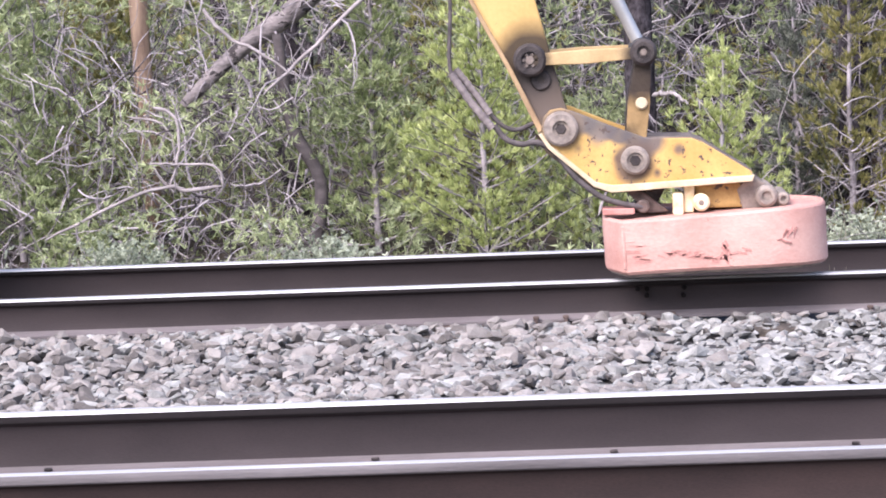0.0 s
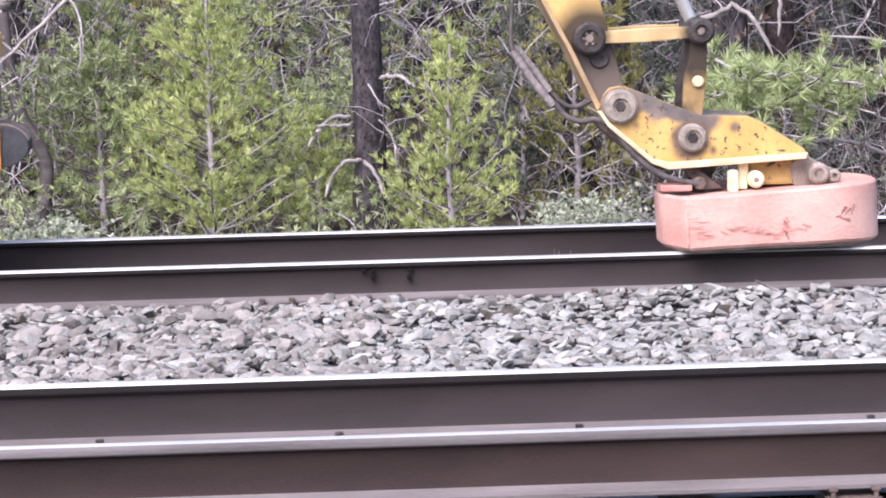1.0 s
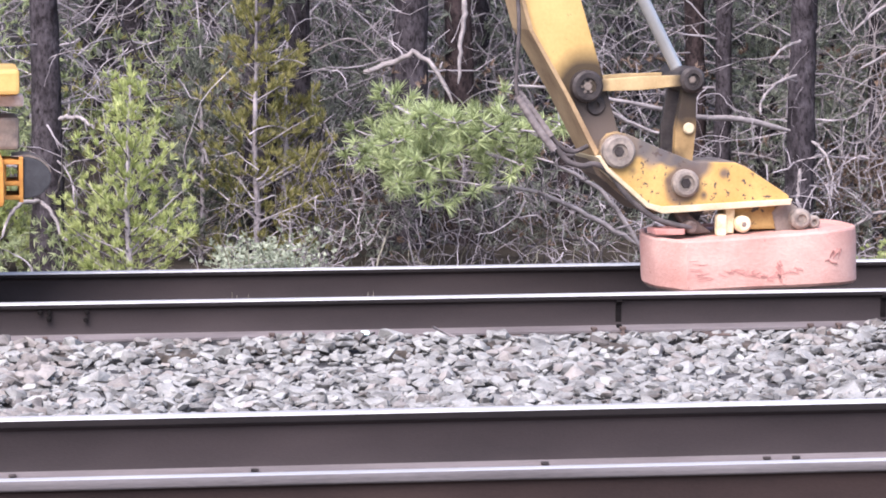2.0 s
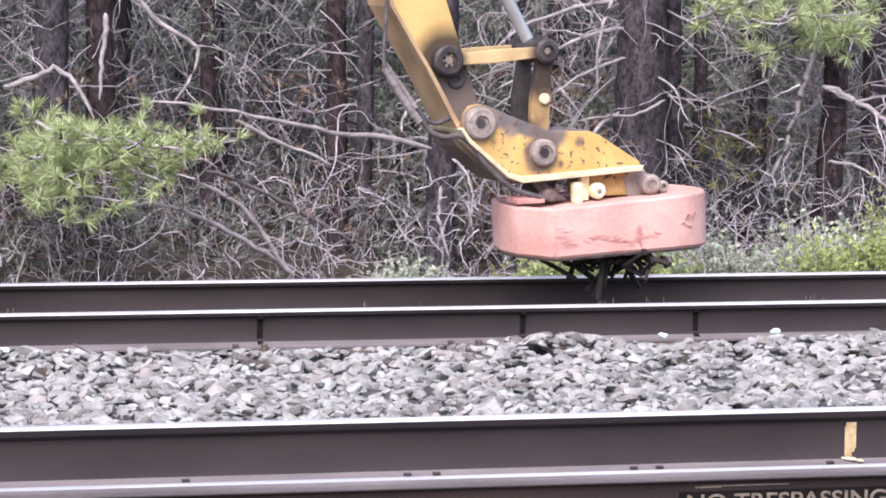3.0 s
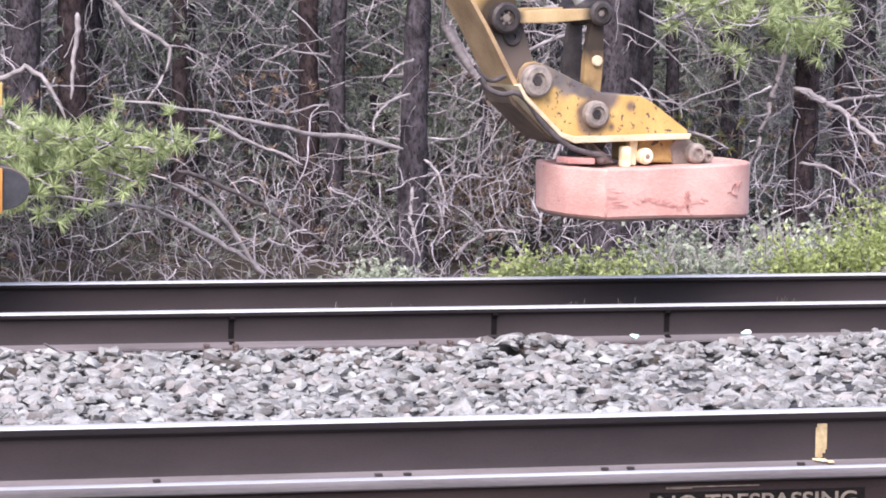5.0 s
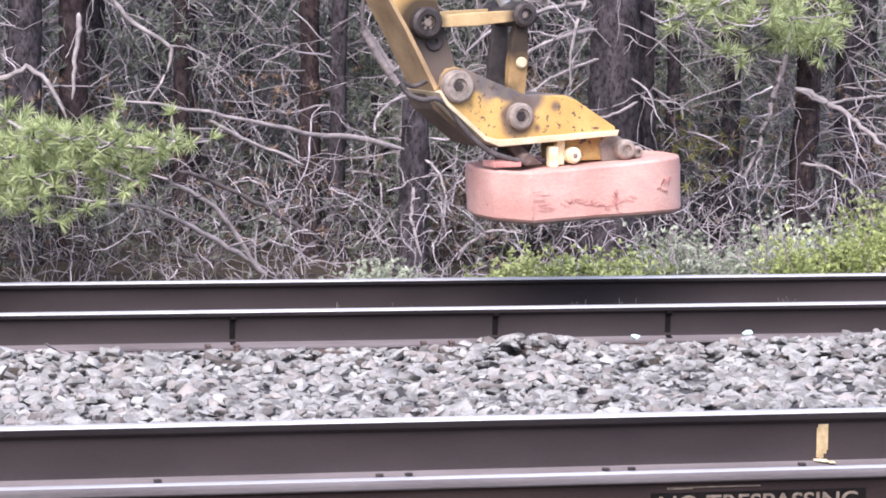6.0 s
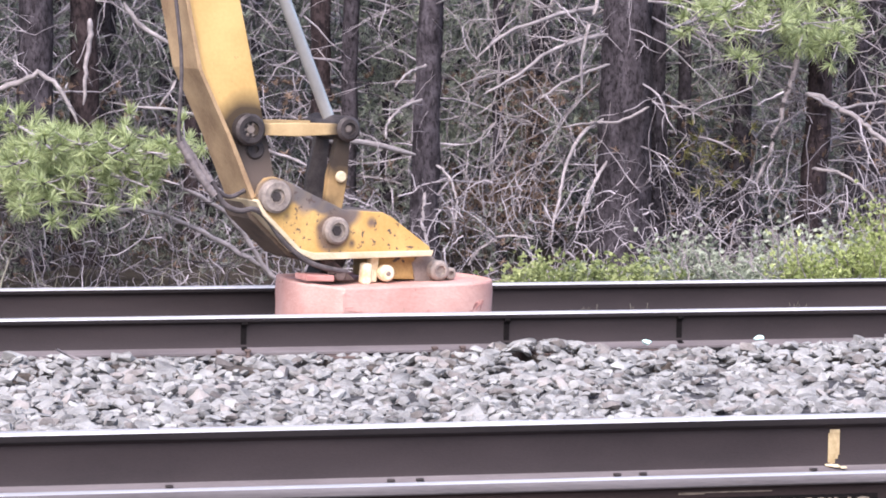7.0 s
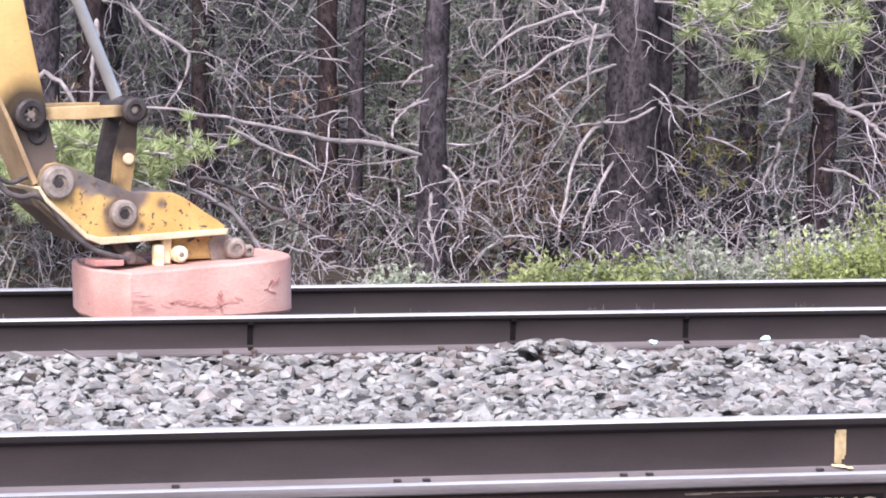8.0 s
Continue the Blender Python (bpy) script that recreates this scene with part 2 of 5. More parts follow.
def bm_pin(x, z, r, y0, y1, sides=28, bevel=0.008, bm=None, hole=0.0):
    """A round boss along y, with an optional recessed middle on its near face."""
    b = bmesh.new()
    rings = [(r - bevel, y0), (r, y0 + bevel), (r, y1 - bevel), (r - bevel, y1)]
    if hole:
        rings = [(hole, y0 + 0.018), (hole, y0)] + rings
    loops = [[b.verts.new((x + q * math.cos(2 * math.pi * i / sides), y, z + q * math.sin(2 * math.pi * i / sides))) for i in range(sides)] for q, y in rings]
    for a, c in zip(loops, loops[1:]):
        for i in range(sides):
            b.faces.new((a[i], a[(i + 1) % sides], c[(i + 1) % sides], c[i]))
    b.faces.new(loops[0])
    b.faces.new(loops[-1][::-1])
    return join(bm, b)


def frames_along(path):
    t = np.gradient(path, axis=0)
    t /= np.linalg.norm(t, axis=1)[:, None] + 1e-9
    ref = np.where(np.abs(t[:, 2:3]) > 0.9, np.array([[1.0, 0, 0]]), np.array([[0, 0, 1.0]]))
    u = np.cross(t, ref)
    u /= np.linalg.norm(u, axis=1)[:, None] + 1e-9
    return u, np.cross(t, u)


def tube(path, radii, sides=6):
    """Verts and quads of a tapering tube along a path, closed by its own narrowing."""
    path, radii = np.asarray(path, float), np.asarray(radii, float)
    u, v = frames_along(path)
    a = np.linspace(0, 2 * math.pi, sides, endpoint=False)
    ring = u[:, None, :] * np.cos(a)[None, :, None] + v[:, None, :] * np.sin(a)[None, :, None]
    verts = (path[:, None, :] + ring * radii[:, None, None]).reshape(-1, 3)
    i, j = np.meshgrid(np.arange(len(path) - 1), np.arange(sides), indexing="ij")
    k = (j + 1) % sides
    faces = np.stack([i * sides + j, i * sides + k, (i + 1) * sides + k, (i + 1) * sides + j], -1).reshape(-1, 4)
    return verts, faces


def merge(pieces):
    verts, faces, n = [], [], 0
    for v, f in pieces:
        verts.append(v)
        faces.append(f + n)
        n += len(v)
    return np.concatenate(verts), np.concatenate(faces)


def spline(points, n):
    """A smooth way through points."""
    p = np.asarray(points, float)
    t = np.linspace(0, len(p) - 1, n)
    i = np.clip(t.astype(int), 0, len(p) - 2)
    f = (t - i)[:, None]
    p0, p1, p2, p3 = p[np.maximum(i - 1, 0)], p[i], p[i + 1], p[np.minimum(i + 2, len(p) - 1)]
    return 0.5 * (2 * p1 + (p2 - p0) * f + (2 * p0 - 5 * p1 + 4 * p2 - p3) * f ** 2 + (3 * p1 - p0 - 3 * p2 + p3) * f ** 3)


def tufts(rng, at, way, length, count, width, spread=1.0):
    """Needle tufts: count thin blades from each place, fanned round its way."""
    at, way = np.repeat(at, count, 0), np.repeat(way, count, 0)
    n = len(at)
    d = way + rng.normal(0, spread * 0.55, (n, 3))
    d /= np.linalg.norm(d, axis=1)[:, None] + 1e-9
    s = np.cross(d, rng.normal(0, 1, (n, 3)))
    s /= np.linalg.norm(s, axis=1)[:, None] + 1e-9
    ln = (length * rng.uniform(0.6, 1.15, n))[:, None]
    w = (width * rng.uniform(0.7, 1.3, n))[:, None]
    verts = np.stack([at - s * w * 0.5, at + s * w * 0.5, at + d * ln * 0.6 + s * w * 0.5, at + d * ln], 1).reshape(-1, 3)
    k = np.arange(n)[:, None] * 4
    return verts, np.concatenate([k + [[0, 1, 2]], k + [[0, 2, 3]]])

# ================= ground =================
RAIL_Y = {"near_front": 11.945, "near_back": 13.45, "far_front": 17.485, "far_back": 18.99}
RAIL_TOP = 0.19


def terrain(x, y):
    """Height of the natural ground."""
    z = -0.55 if y < 9.5 else -0.8
    if y > 33:
        z += 0.028 * min(y - 33, 60)
    return z + 0.09 * noise.noise((x * 0.35, y * 0.35, 0.0)) + (0.04 * noise.noise((x * 1.3, y * 1.3, 2.0)))


def build_ground():
    xs = np.unique(np.concatenate([np.linspace(-2500, -40, 12), np.linspace(-40, 60, 130), np.linspace(60, 2500, 12)]))
    ys = np.unique(np.concatenate([np.linspace(-2500, -20, 10), np.linspace(-20, 70, 120), np.linspace(70, 2500, 12)]))
    verts = [(x, y, terrain(x, y)) for y in ys for x in xs]
    n = len(xs)
    i, j = np.meshgrid(np.arange(len(ys) - 1), np.arange(n - 1), indexing="ij")
    a = i * n + j
    ob = mesh_object("ground", verts, np.stack([a, a + 1, a + n + 1, a + n], -1).reshape(-1, 4), M_SOIL, smooth=True)
    tagged(ob, "brown forest floor covered in dry needle litter", "ground", kind="structure")


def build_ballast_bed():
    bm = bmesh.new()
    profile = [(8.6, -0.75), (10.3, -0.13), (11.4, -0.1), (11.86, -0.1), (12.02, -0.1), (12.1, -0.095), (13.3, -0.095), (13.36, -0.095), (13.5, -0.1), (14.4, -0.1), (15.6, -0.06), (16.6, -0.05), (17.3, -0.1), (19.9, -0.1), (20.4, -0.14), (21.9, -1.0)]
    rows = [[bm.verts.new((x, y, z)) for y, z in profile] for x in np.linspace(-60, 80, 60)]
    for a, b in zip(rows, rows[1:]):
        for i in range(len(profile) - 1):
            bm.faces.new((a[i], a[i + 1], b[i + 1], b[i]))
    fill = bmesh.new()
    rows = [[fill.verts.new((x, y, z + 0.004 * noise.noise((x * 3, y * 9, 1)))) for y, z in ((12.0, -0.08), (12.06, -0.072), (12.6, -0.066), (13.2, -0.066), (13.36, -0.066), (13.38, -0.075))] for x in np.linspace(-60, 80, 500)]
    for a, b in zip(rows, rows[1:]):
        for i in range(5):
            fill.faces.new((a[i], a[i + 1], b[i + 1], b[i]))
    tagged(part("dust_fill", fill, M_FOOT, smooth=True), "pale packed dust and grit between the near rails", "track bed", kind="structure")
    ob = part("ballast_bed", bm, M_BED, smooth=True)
    tagged(ob, "packed bed of fine crushed stone, darkened for the shaded gaps between stones", "track bed", kind="structure")


def rock_shapes(rng, n):
    """Angular broken stones: convex hulls of a few points."""
    out = []
    for _ in range(n):
        bm = bmesh.new()
        p = rng.normal(0, 1, (16, 3))
        p /= np.linalg.norm(p, axis=1)[:, None]
        p = np.sign(p) * np.abs(p) ** 0.8 * rng.uniform(0.8, 1.02, (16, 1)) * np.array([1.0, rng.uniform(0.6, 0.9), rng.uniform(0.32, 0.58)])
        for q in p:
            bm.verts.new(q)
        r = bmesh.ops.convex_hull(bm, input=bm.verts)
        bmesh.ops.delete(bm, geom=[v for v in bm.verts if not v.link_faces], context="VERTS")
        bm.verts.index_update()
        out.append((np.array([v.co[:] for v in bm.verts]), np.array([[v.index for v in f.verts] for f in bm.faces])))
        bm.free()
    return out


def scatter_stones(name, rng, n, xr, yr, size, height, mat, label):
    shapes = rock_shapes(rng, 14)
    pieces = []
    for k in range(n):
        x, y = rng.uniform(*xr), rng.uniform(*yr)
        s = size * rng.lognormal(0, 0.3)
        v, f = shapes[rng.integers(len(shapes))]
        m = np.array(Euler(rng.uniform(-math.pi, math.pi, 3) * (0.17, 0.17, 1)).to_matrix())
        z = height(x, y) + rng.uniform(-0.01, 0.014) + (0.016 if rng.random() < 0.1 else 0)
        pieces.append(((v * s) @ m.T + (x, y, z), f))
    ob = mesh_object(name, *merge(pieces), mat)
    return tagged(ob, label, "ballast", kind="stuff")


def lay_stones(rng, n, xr, yr, size, parent):
    """Single stones lying on the heap, sharing a few meshes."""
    meshes = []
    for v, f in rock_shapes(rng, 12):
        ob = mesh_object("stone", v * size, f, M_STONE_SINGLE, parent)
        meshes.append(ob)
    for k in range(n):
        ob = meshes[k] if k < len(meshes) else new("stone", meshes[k % len(meshes)].data)
        x, y = rng.uniform(*xr), rng.uniform(*yr)
        ob.parent = parent
        ob.matrix_basis = pose(x, y, heap(x, y) + 0.014, rng.uniform(-28, 28), rng.uniform(-28, 28), rng.uniform(-180, 180)) @ Matrix.Scale(rng.lognormal(0, 0.25), 4)


def heap(x, y):
    """Surface of the stones between the tracks: heaped a little against the far track."""
    z = -0.055 + 0.02 * noise.noise((x * 1.1, y * 1.1, 5.0))
    z += 0.055 * max(0.0, noise.noise((x * 0.75 + 3.1, y * 0.5, 9.0))) * min(1, max(0, (y - 15.0) / 2))
    z += 0.075 * math.exp(-((x - 5.05) / 0.28) ** 2 - ((y - 17.2) / 0.3) ** 2) + 0.07 * math.exp(-((x - 7.3) / 0.7) ** 2 - ((y - 17.1) / 0.5) ** 2)
    return z + 0.03 * min(1, max(0, (y - 16.6) / 0.5))


def build_ballast():
    rng = np.random.default_rng(11)
    bed = scatter_stones("ballast", rng, 12300, (-4.2, 9.2), (14.3, 17.36), 0.0385, heap, M_STONE, "pale grey crushed stone heaped between two railway tracks")
    scatter_stones("brown_ballast", rng, 2300, (-4.2, 0.6), (14.3, 17.36), 0.042, lambda x, y: heap(x, y) + 0.012, M_STONE_BROWN, "brownish stones heaped among the grey crushed stone")
    scatter_stones("brown_ballast", rng, 800, (0.6, 9.2), (14.3, 17.36), 0.04, lambda x, y: heap(x, y) + 0.008, M_STONE_BROWN, "brownish stones mixed into the grey crushed stone")
    lay_stones(rng, 300, (-1.5, 6.5), (15.12, 15.6), 0.039, bed)
    flat = lambda x, y: -0.09
    scatter_stones("near_ballast", rng, 2600, (-2.5, 5.5), (10.9, 11.82), 0.03, flat, M_STONE, "grey crushed stone along the outside of the near rail")
    scatter_stones("gauge_ballast", rng, 2600, (-4, 9), (17.62, 18.85), 0.03, flat, M_STONE, "grey crushed stone between the rails of the far track")
    scatter_stones("shoulder_ballast", rng, 2200, (-5, 11), (19.15, 20.4), 0.032, lambda x, y: -0.1, M_STONE, "grey crushed stone on the far shoulder of the track")


# ================= rails and sleepers =================
def rail(y, label, web, side, deep):
    """Flat-bottomed rail: profile swept along x, polished head, dark web, dusty foot."""
    half = [(0.0, 0.19), (0.02, 0.1895), (0.031, 0.186), (0.0365, 0.179), (0.038, 0.171), (0.0375, 0.163), (0.033, 0.159), (0.014, 0.151), (0.0095, 0.139),
            (0.0085, 0.09), (0.01, 0.055), (0.0165, 0.04), (0.04, 0.0315), (0.07, 0.0245), (0.0762, 0.021), (0.0762, 0.0105), (0.074, 0.0085)]
    half = [(a, 0.19 - (0.19 - b) * (deep if b < 0.16 else 1 + (deep - 1) * (0.19 - b) / 0.03)) for a, b in half]
    ring = half + [(-a, b) for a, b in half[::-1] if a > 0]
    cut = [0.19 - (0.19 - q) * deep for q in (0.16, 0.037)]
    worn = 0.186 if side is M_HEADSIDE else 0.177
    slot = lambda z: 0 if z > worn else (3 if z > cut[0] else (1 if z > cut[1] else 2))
    xs = np.arange(-60, 80.1, 2.0)
    n = len(ring)
    verts = [(x, a, b) for x in xs for a, b in ring]
    faces, idx = [], []
    for i in range(len(xs) - 1):
        for j in range(n):
            k = (j + 1) % n
            faces.append((i * n + j, (i + 1) * n + j, (i + 1) * n + k, i * n + k))
            idx.append(slot((ring[j][1] + ring[k][1]) / 2))
    ob = thing("rail", label, "rail", "railway rails", pose(0, y, 0))
    faces, idx, verts = np.array(faces), np.array(idx), np.array(verts)
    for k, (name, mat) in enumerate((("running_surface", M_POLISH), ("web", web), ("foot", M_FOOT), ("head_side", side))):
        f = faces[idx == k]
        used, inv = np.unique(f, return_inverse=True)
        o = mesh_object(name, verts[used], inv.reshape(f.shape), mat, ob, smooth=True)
        o.data.set_sharp_from_angle(angle=radians(28))
    return ob


def rail_details(rails):
    """Weld collars, bolts, paint marks and stencilled lettering on the webs."""
    far, back, front = rails["far_front"], rails["near_back"], rails["near_front"]
    for x in (3.513, 4.918, 5.872):
        outline = [(0.0105, 0.045), (0.02, 0.041), (0.036, 0.036), (0.05, 0.0335), (0.05, 0.03), (0.0, 0.03), (-0.0, 0.16), (0.039, 0.16), (0.039, 0.15), (0.034, 0.145), (0.016, 0.139), (0.0125, 0.128), (0.0115, 0.09)]
        bm = bmesh.new()
        outline = [(p, 0.19 - (0.19 - q) * 1.1) for p, q in outline]
        a = [bm.verts.new((x - 0.015, -p, q)) for p, q in outline]
        b = [bm.verts.new((x + 0.015, -p, q)) for p, q in outline]
        bm.faces.new(a)
        bm.faces.new(b[::-1])
        for i in range(len(a)):
            j = (i + 1) % len(a)
            bm.faces.new((a[i], a[j], b[j], b[i]))
        part("weld_seam", bm, M_SEAM, far, "dark weld seam across the rail web")
    for x, z in ((0.55, 0.14), (0.597, 0.138), (0.595, 0.105), (0.785, 0.14), (0.78, 0.1)):
        bm = bm_pin(x, z, 0.012, -0.046, -0.004, 10, 0.003)
        part("bolt", bm, M_SEAM, far, "small dark bolt")
    rng = np.random.default_rng(5)
    bm = bmesh.new()
    for k, (dx, w, z0, z1) in enumerate(((-0.016, 0.014, -0.012, 0.112), (-0.002, 0.02, -0.02, 0.128), (0.014, 0.012, 0.004, 0.12), (0.022, 0.008, 0.02, 0.126), (0.004, 0.044, 0.112, 0.128))):
        bm_box(w, 0.002, z1 - z0, (5.2 + dx, -0.0125 - 0.0006 * k, (z0 + z1) / 2), 0, bm)
    part("paint_mark", bm, M_MARK, back, "brushed yellow paint mark")
    bm = bmesh.new()
    for dx, dy, w in ((-0.02, -0.022, 0.035), (0.005, -0.04, 0.03), (0.03, -0.055, 0.025), (-0.005, -0.03, 0.045)):
        bm_box(w, 0.02, 0.003, (5.2 + dx, dy, -0.0225 - 0.55 * (-dy - 0.0165) * 0.36 + 0.004), 0, bm, Matrix.Rotation(radians(11), 4, "X"))
    part("paint_splash", bm, M_CREAM, back, "pale paint dripped on the rail foot")
    cu = bpy.data.curves.new("lettering", "FONT")
    cu.body, cu.size, cu.extrude, cu.align_x, cu.space_character = "NO TRESPASSING", 0.082, 0.0006, "CENTER", 1.0
    cu.offset = 0.0011
    tmp = bpy.data.objects.new("tmp", cu)
    scene.collection.objects.link(tmp)
    me = bpy.data.meshes.new_from_object(tmp.evaluated_get(bpy.context.evaluated_depsgraph_get()))
    width = max(v.co.x for v in me.vertices) - min(v.co.x for v in me.vertices)
    me.transform(Matrix.Scale(0.775 / width, 4, (1, 0, 0)))
    bpy.data.objects.remove(tmp)
    me.materials.clear()
    me.materials.append(M_LETTER)
    ob = new("lettering", me)
    ob.parent = front
    ob.matrix_basis = pose(4.378, -0.0125, 0.041, 90)
    ob["label"] = "worn tan stencilled lettering reading NO TRESPASSING"
    part("stencil_panel", bm_box(0.838, 0.002, 0.12, (4.378, -0.0107, 0.05)), M_SEAM, front, "black painted panel behind the lettering")
    for x, w, h, z in ((4.07, 0.1, 0.007, 0.126), (4.2, 0.36, 0.004, 0.129)):
        part("paint_streak", bm_box(w, 0.002, h, (x, -0.0145, z)), M_LETTER, front, "thin tan paint streak")
    for x in (-1.9, -0.62, 0.31, 1.25, 2.4, 3.3, 3.42, 4.25, 4.36, 5.1):
        part("rail_clip", bm_box(0.03, 0.02, 0.012, (x, -0.05, -0.032), 0.003), M_GREASY, back, "small dark clip on the rail foot")


def sleeper(y, m=None, spiked=True):
    ob = thing("sleeper", "dark weathered wooden sleeper half buried in ballast", "sleeper", "wooden sleepers of the tracks", m)
    part("beam", bm_box(0.23, 2.6, 0.17, (0, 0, -0.087), 0.012), M_TIE, ob)
    for s in (-0.7525, 0.7525):
        plate = part("tie_plate", bm_box(0.19, 0.36, 0.014, (0, s, 0.0015), 0.004), M_RUST, ob, "rusty steel tie plate")
        for dx, dy in ((-0.075, -0.094), (0.075, -0.094)) if spiked and s < 0 else ():
            bm = bm_box(0.016, 0.016, 0.03, (dx, s + dy, 0.02), 0.002)
            bm_box(0.03, 0.036, 0.014, (dx, s + dy * 0.93, 0.037), 0.004, bm)
            part("spike", bm, M_RUST, plate, "rusty rail spike")
    return ob


def build_track():
    labels = {"near_front": "steel rail with polished top and brown stencilled web", "near_back": "steel rail with polished top and a yellow paint mark",
              "far_front": "steel rail with polished top, weld seams on its web", "far_back": "steel rail with polished top before the trees"}
    rails = {k: rail(y, labels[k], M_WEB_BROWN if k == "near_front" else M_WEB, M_HEADSIDE if k == "near_front" else M_HEADSHADE, {"near_front": 1.27, "near_back": 1.42}.get(k, 1.1)) for k, y in RAIL_Y.items()}
    rail_details(rails)
    for a, b, x0, bare in (("near_front", "near_back", 2.055, (0, 5, 9)), ("far_front", "far_back", 0.655, (-6, -1, 0, 2, 5, 7))):
        y = (RAIL_Y[a] + RAIL_Y[b]) / 2
        low = -0.075 if a == "near_front" else -0.02
        spiked, plain = sleeper(y, pose(x0 - 0.56 * 15, y, low)), sleeper(y, pose(x0 - 0.56 * 14, y, low), False)
        for k in range(-13, 17):
            copy_thing(spiked if k in bare else plain, pose(x0 + 0.56 * k, y, low, 0, 0, random.uniform(-1.2, 1.2)))


# ================= crane with lifting magnet =================
def build_crane():
    """Stick, linkage, coupler bracket and magnet. Origin at the coupler's main pin, near face of the bracket; x along the track, y away."""
    crane = thing("magnet_crane", "yellow crane arm with a faded red lifting magnet", "crane")
    # stick
    outline = [(0.09, -0.02), (0.03, 0.115), (-0.045, 0.42), (-0.105, 0.66), (-0.62, 2.75), (-0.92, 2.7), (-0.455, 0.69), (-0.262, 0.322), (-0.11, -0.005), (-0.075, -0.1), (0.02, -0.085)]
    stick = part("stick", bm_prism(outline, 0.06, 0.36, 0.012), M_STICK, crane, "yellow box-section stick with greasy pin ends")
    edge = [(-0.118, -0.02), (-0.27, 0.318), (-0.462, 0.692), (-0.928, 2.7), (-0.9, 2.7), (-0.437, 0.69), (-0.243, 0.318), (-0.092, -0.005)]
    part("edge_plate", bm_prism(edge, 0.03, 0.372, 0.004), M_EDGE, stick, "worn pale edge plate")
    bm = bm_pin(-0.15, 0.366, 0.088, -0.012, 0.075, 32, 0.014, None, 0.046)
    part("pin_boss", bm, M_GREASY, stick, "black greasy pin boss")
    bm = bm_pin(-0.15, 0.366, 0.026, -0.004, 0.03, 6, 0.004)
    for k in range(6):
        bm_pin(-0.15 + 0.033 * math.cos(k * 1.047), 0.366 + 0.033 * math.sin(k * 1.047), 0.009, 0.0, 0.02, 8, 0.002, bm)
    part("pin_bolts", bm, M_WORN, stick, "worn steel bolts on the pin end")
    part("pin_boss", bm_pin(-0.095, 0.255, 0.055, 0.045, 0.07, 24, 0.008, None, 0.02), M_GREASY, stick, "small greasy boss")
    # linkage; each part has its origin at its own lower or left pin
    shape = [(0.02, -0.03), (0.3, -0.04), (0.58, -0.03), (0.6, 0.0), (0.58, 0.028), (0.3, 0.036), (0.02, 0.032), (-0.02, 0.0)]
    link = part("link_bar", bm_prism(shape, 0.0, 0.035, 0.006), M_LINK, crane, "yellow link bar darkened with grease at its ends")
    part("far_bar", bm_prism(shape, 0.34, 0.375, 0.006), M_LINK, link)
    shape = [(-0.05, -0.02), (0.0, -0.055), (0.05, -0.02), (0.058, 0.3), (0.04, 0.6), (0.0, 0.63), (-0.03, 0.6), (-0.06, 0.3)]
    conn = part("connecting_link", bm_prism(shape, 0.04, 0.09, 0.006), M_CONN, crane, "yellow connecting link with greasy top")
    part("far_plate", bm_prism(shape, 0.3, 0.34, 0.006), M_GREASY, conn, "dark greasy far plate of the link")
    part("lug", bm_pin(0.012, 0.3, 0.032, 0.016, 0.045, 16, 0.008), M_LIP, conn, "round worn stop lug")
    part("pin_boss", bm_pin(0.0, 0.57, 0.072, -0.02, 0.42, 28, 0.016, None, 0.036), M_GREASY, conn, "black greasy pin boss")
    part("pin_bolts", bm_pin(0.0, 0.57, 0.022, -0.006, 0.01, 6, 0.004), M_WORN, conn, "worn hexagonal pin bolt")
    rod = bm_pin(0, 0, 0.062, 0.1, 0.3, 24, 0.01)
    rod = part("rod_eye", rod, M_GREASY, crane, "black rod eye of the hydraulic cylinder")
    v, f = tube([(0, 0.2, 0.05), (0, 0.2, 0.8), (0, 0.2, 1.3)], [0.035] * 3, 20)
    mesh_object("piston_rod", v, f, M_CHROME, rod, "chromed hydraulic piston rod", smooth=True)
    v, f = tube([(0, 0.2, 1.1), (0, 0.2, 1.12), (0, 0.2, 1.95), (0, 0.2, 1.96)], [0.03, 0.06, 0.06, 0.02], 20)
    mesh_object("cylinder", v, f, M_YELLOW, rod, "yellow hydraulic cylinder barrel", smooth=True)
    # coupler bracket
    plate = [(-0.103, -0.003), (-0.09, 0.06), (-0.055, 0.098), (0.0, 0.108), (0.066, 0.091), (0.25, 0.012), (0.449, -0.066), (0.687, -0.074), (0.746, -0.098), (1.0, -0.262), (0.998, -0.29), (0.26, -0.318), (0.17, -0.298), (-0.065, -0.095)]
    near = part("coupler_bracket", bm_prism(plate, 0.0, 0.03, 0.006), M_BRACKET, crane, "chipped yellow coupler bracket with worn top edge")
    part("side_plate", bm_prism(plate, 0.4, 0.43, 0.006), M_YELLOW, near)
    rim = [(-0.118, -0.03), (-0.07, -0.105), (0.165, -0.312), (0.255, -0.347), (1.0, -0.312), (1.012, -0.28), (0.262, -0.308), (0.176, -0.288), (-0.055, -0.085), (-0.1, -0.02)]
    part("bottom_flange", bm_prism(rim, -0.028, 0.45, 0.006), M_LIP, near, "worn cream-coloured bottom flange")
    top = bm_prism([(0.44, -0.062), (0.69, -0.07), (0.75, -0.094), (1.0, -0.258), (0.99, -0.272), (0.74, -0.11), (0.684, -0.086), (0.44, -0.078)], 0.03, 0.4)
    part("top_plate", top, M_WORN, near, "dark worn top plate")
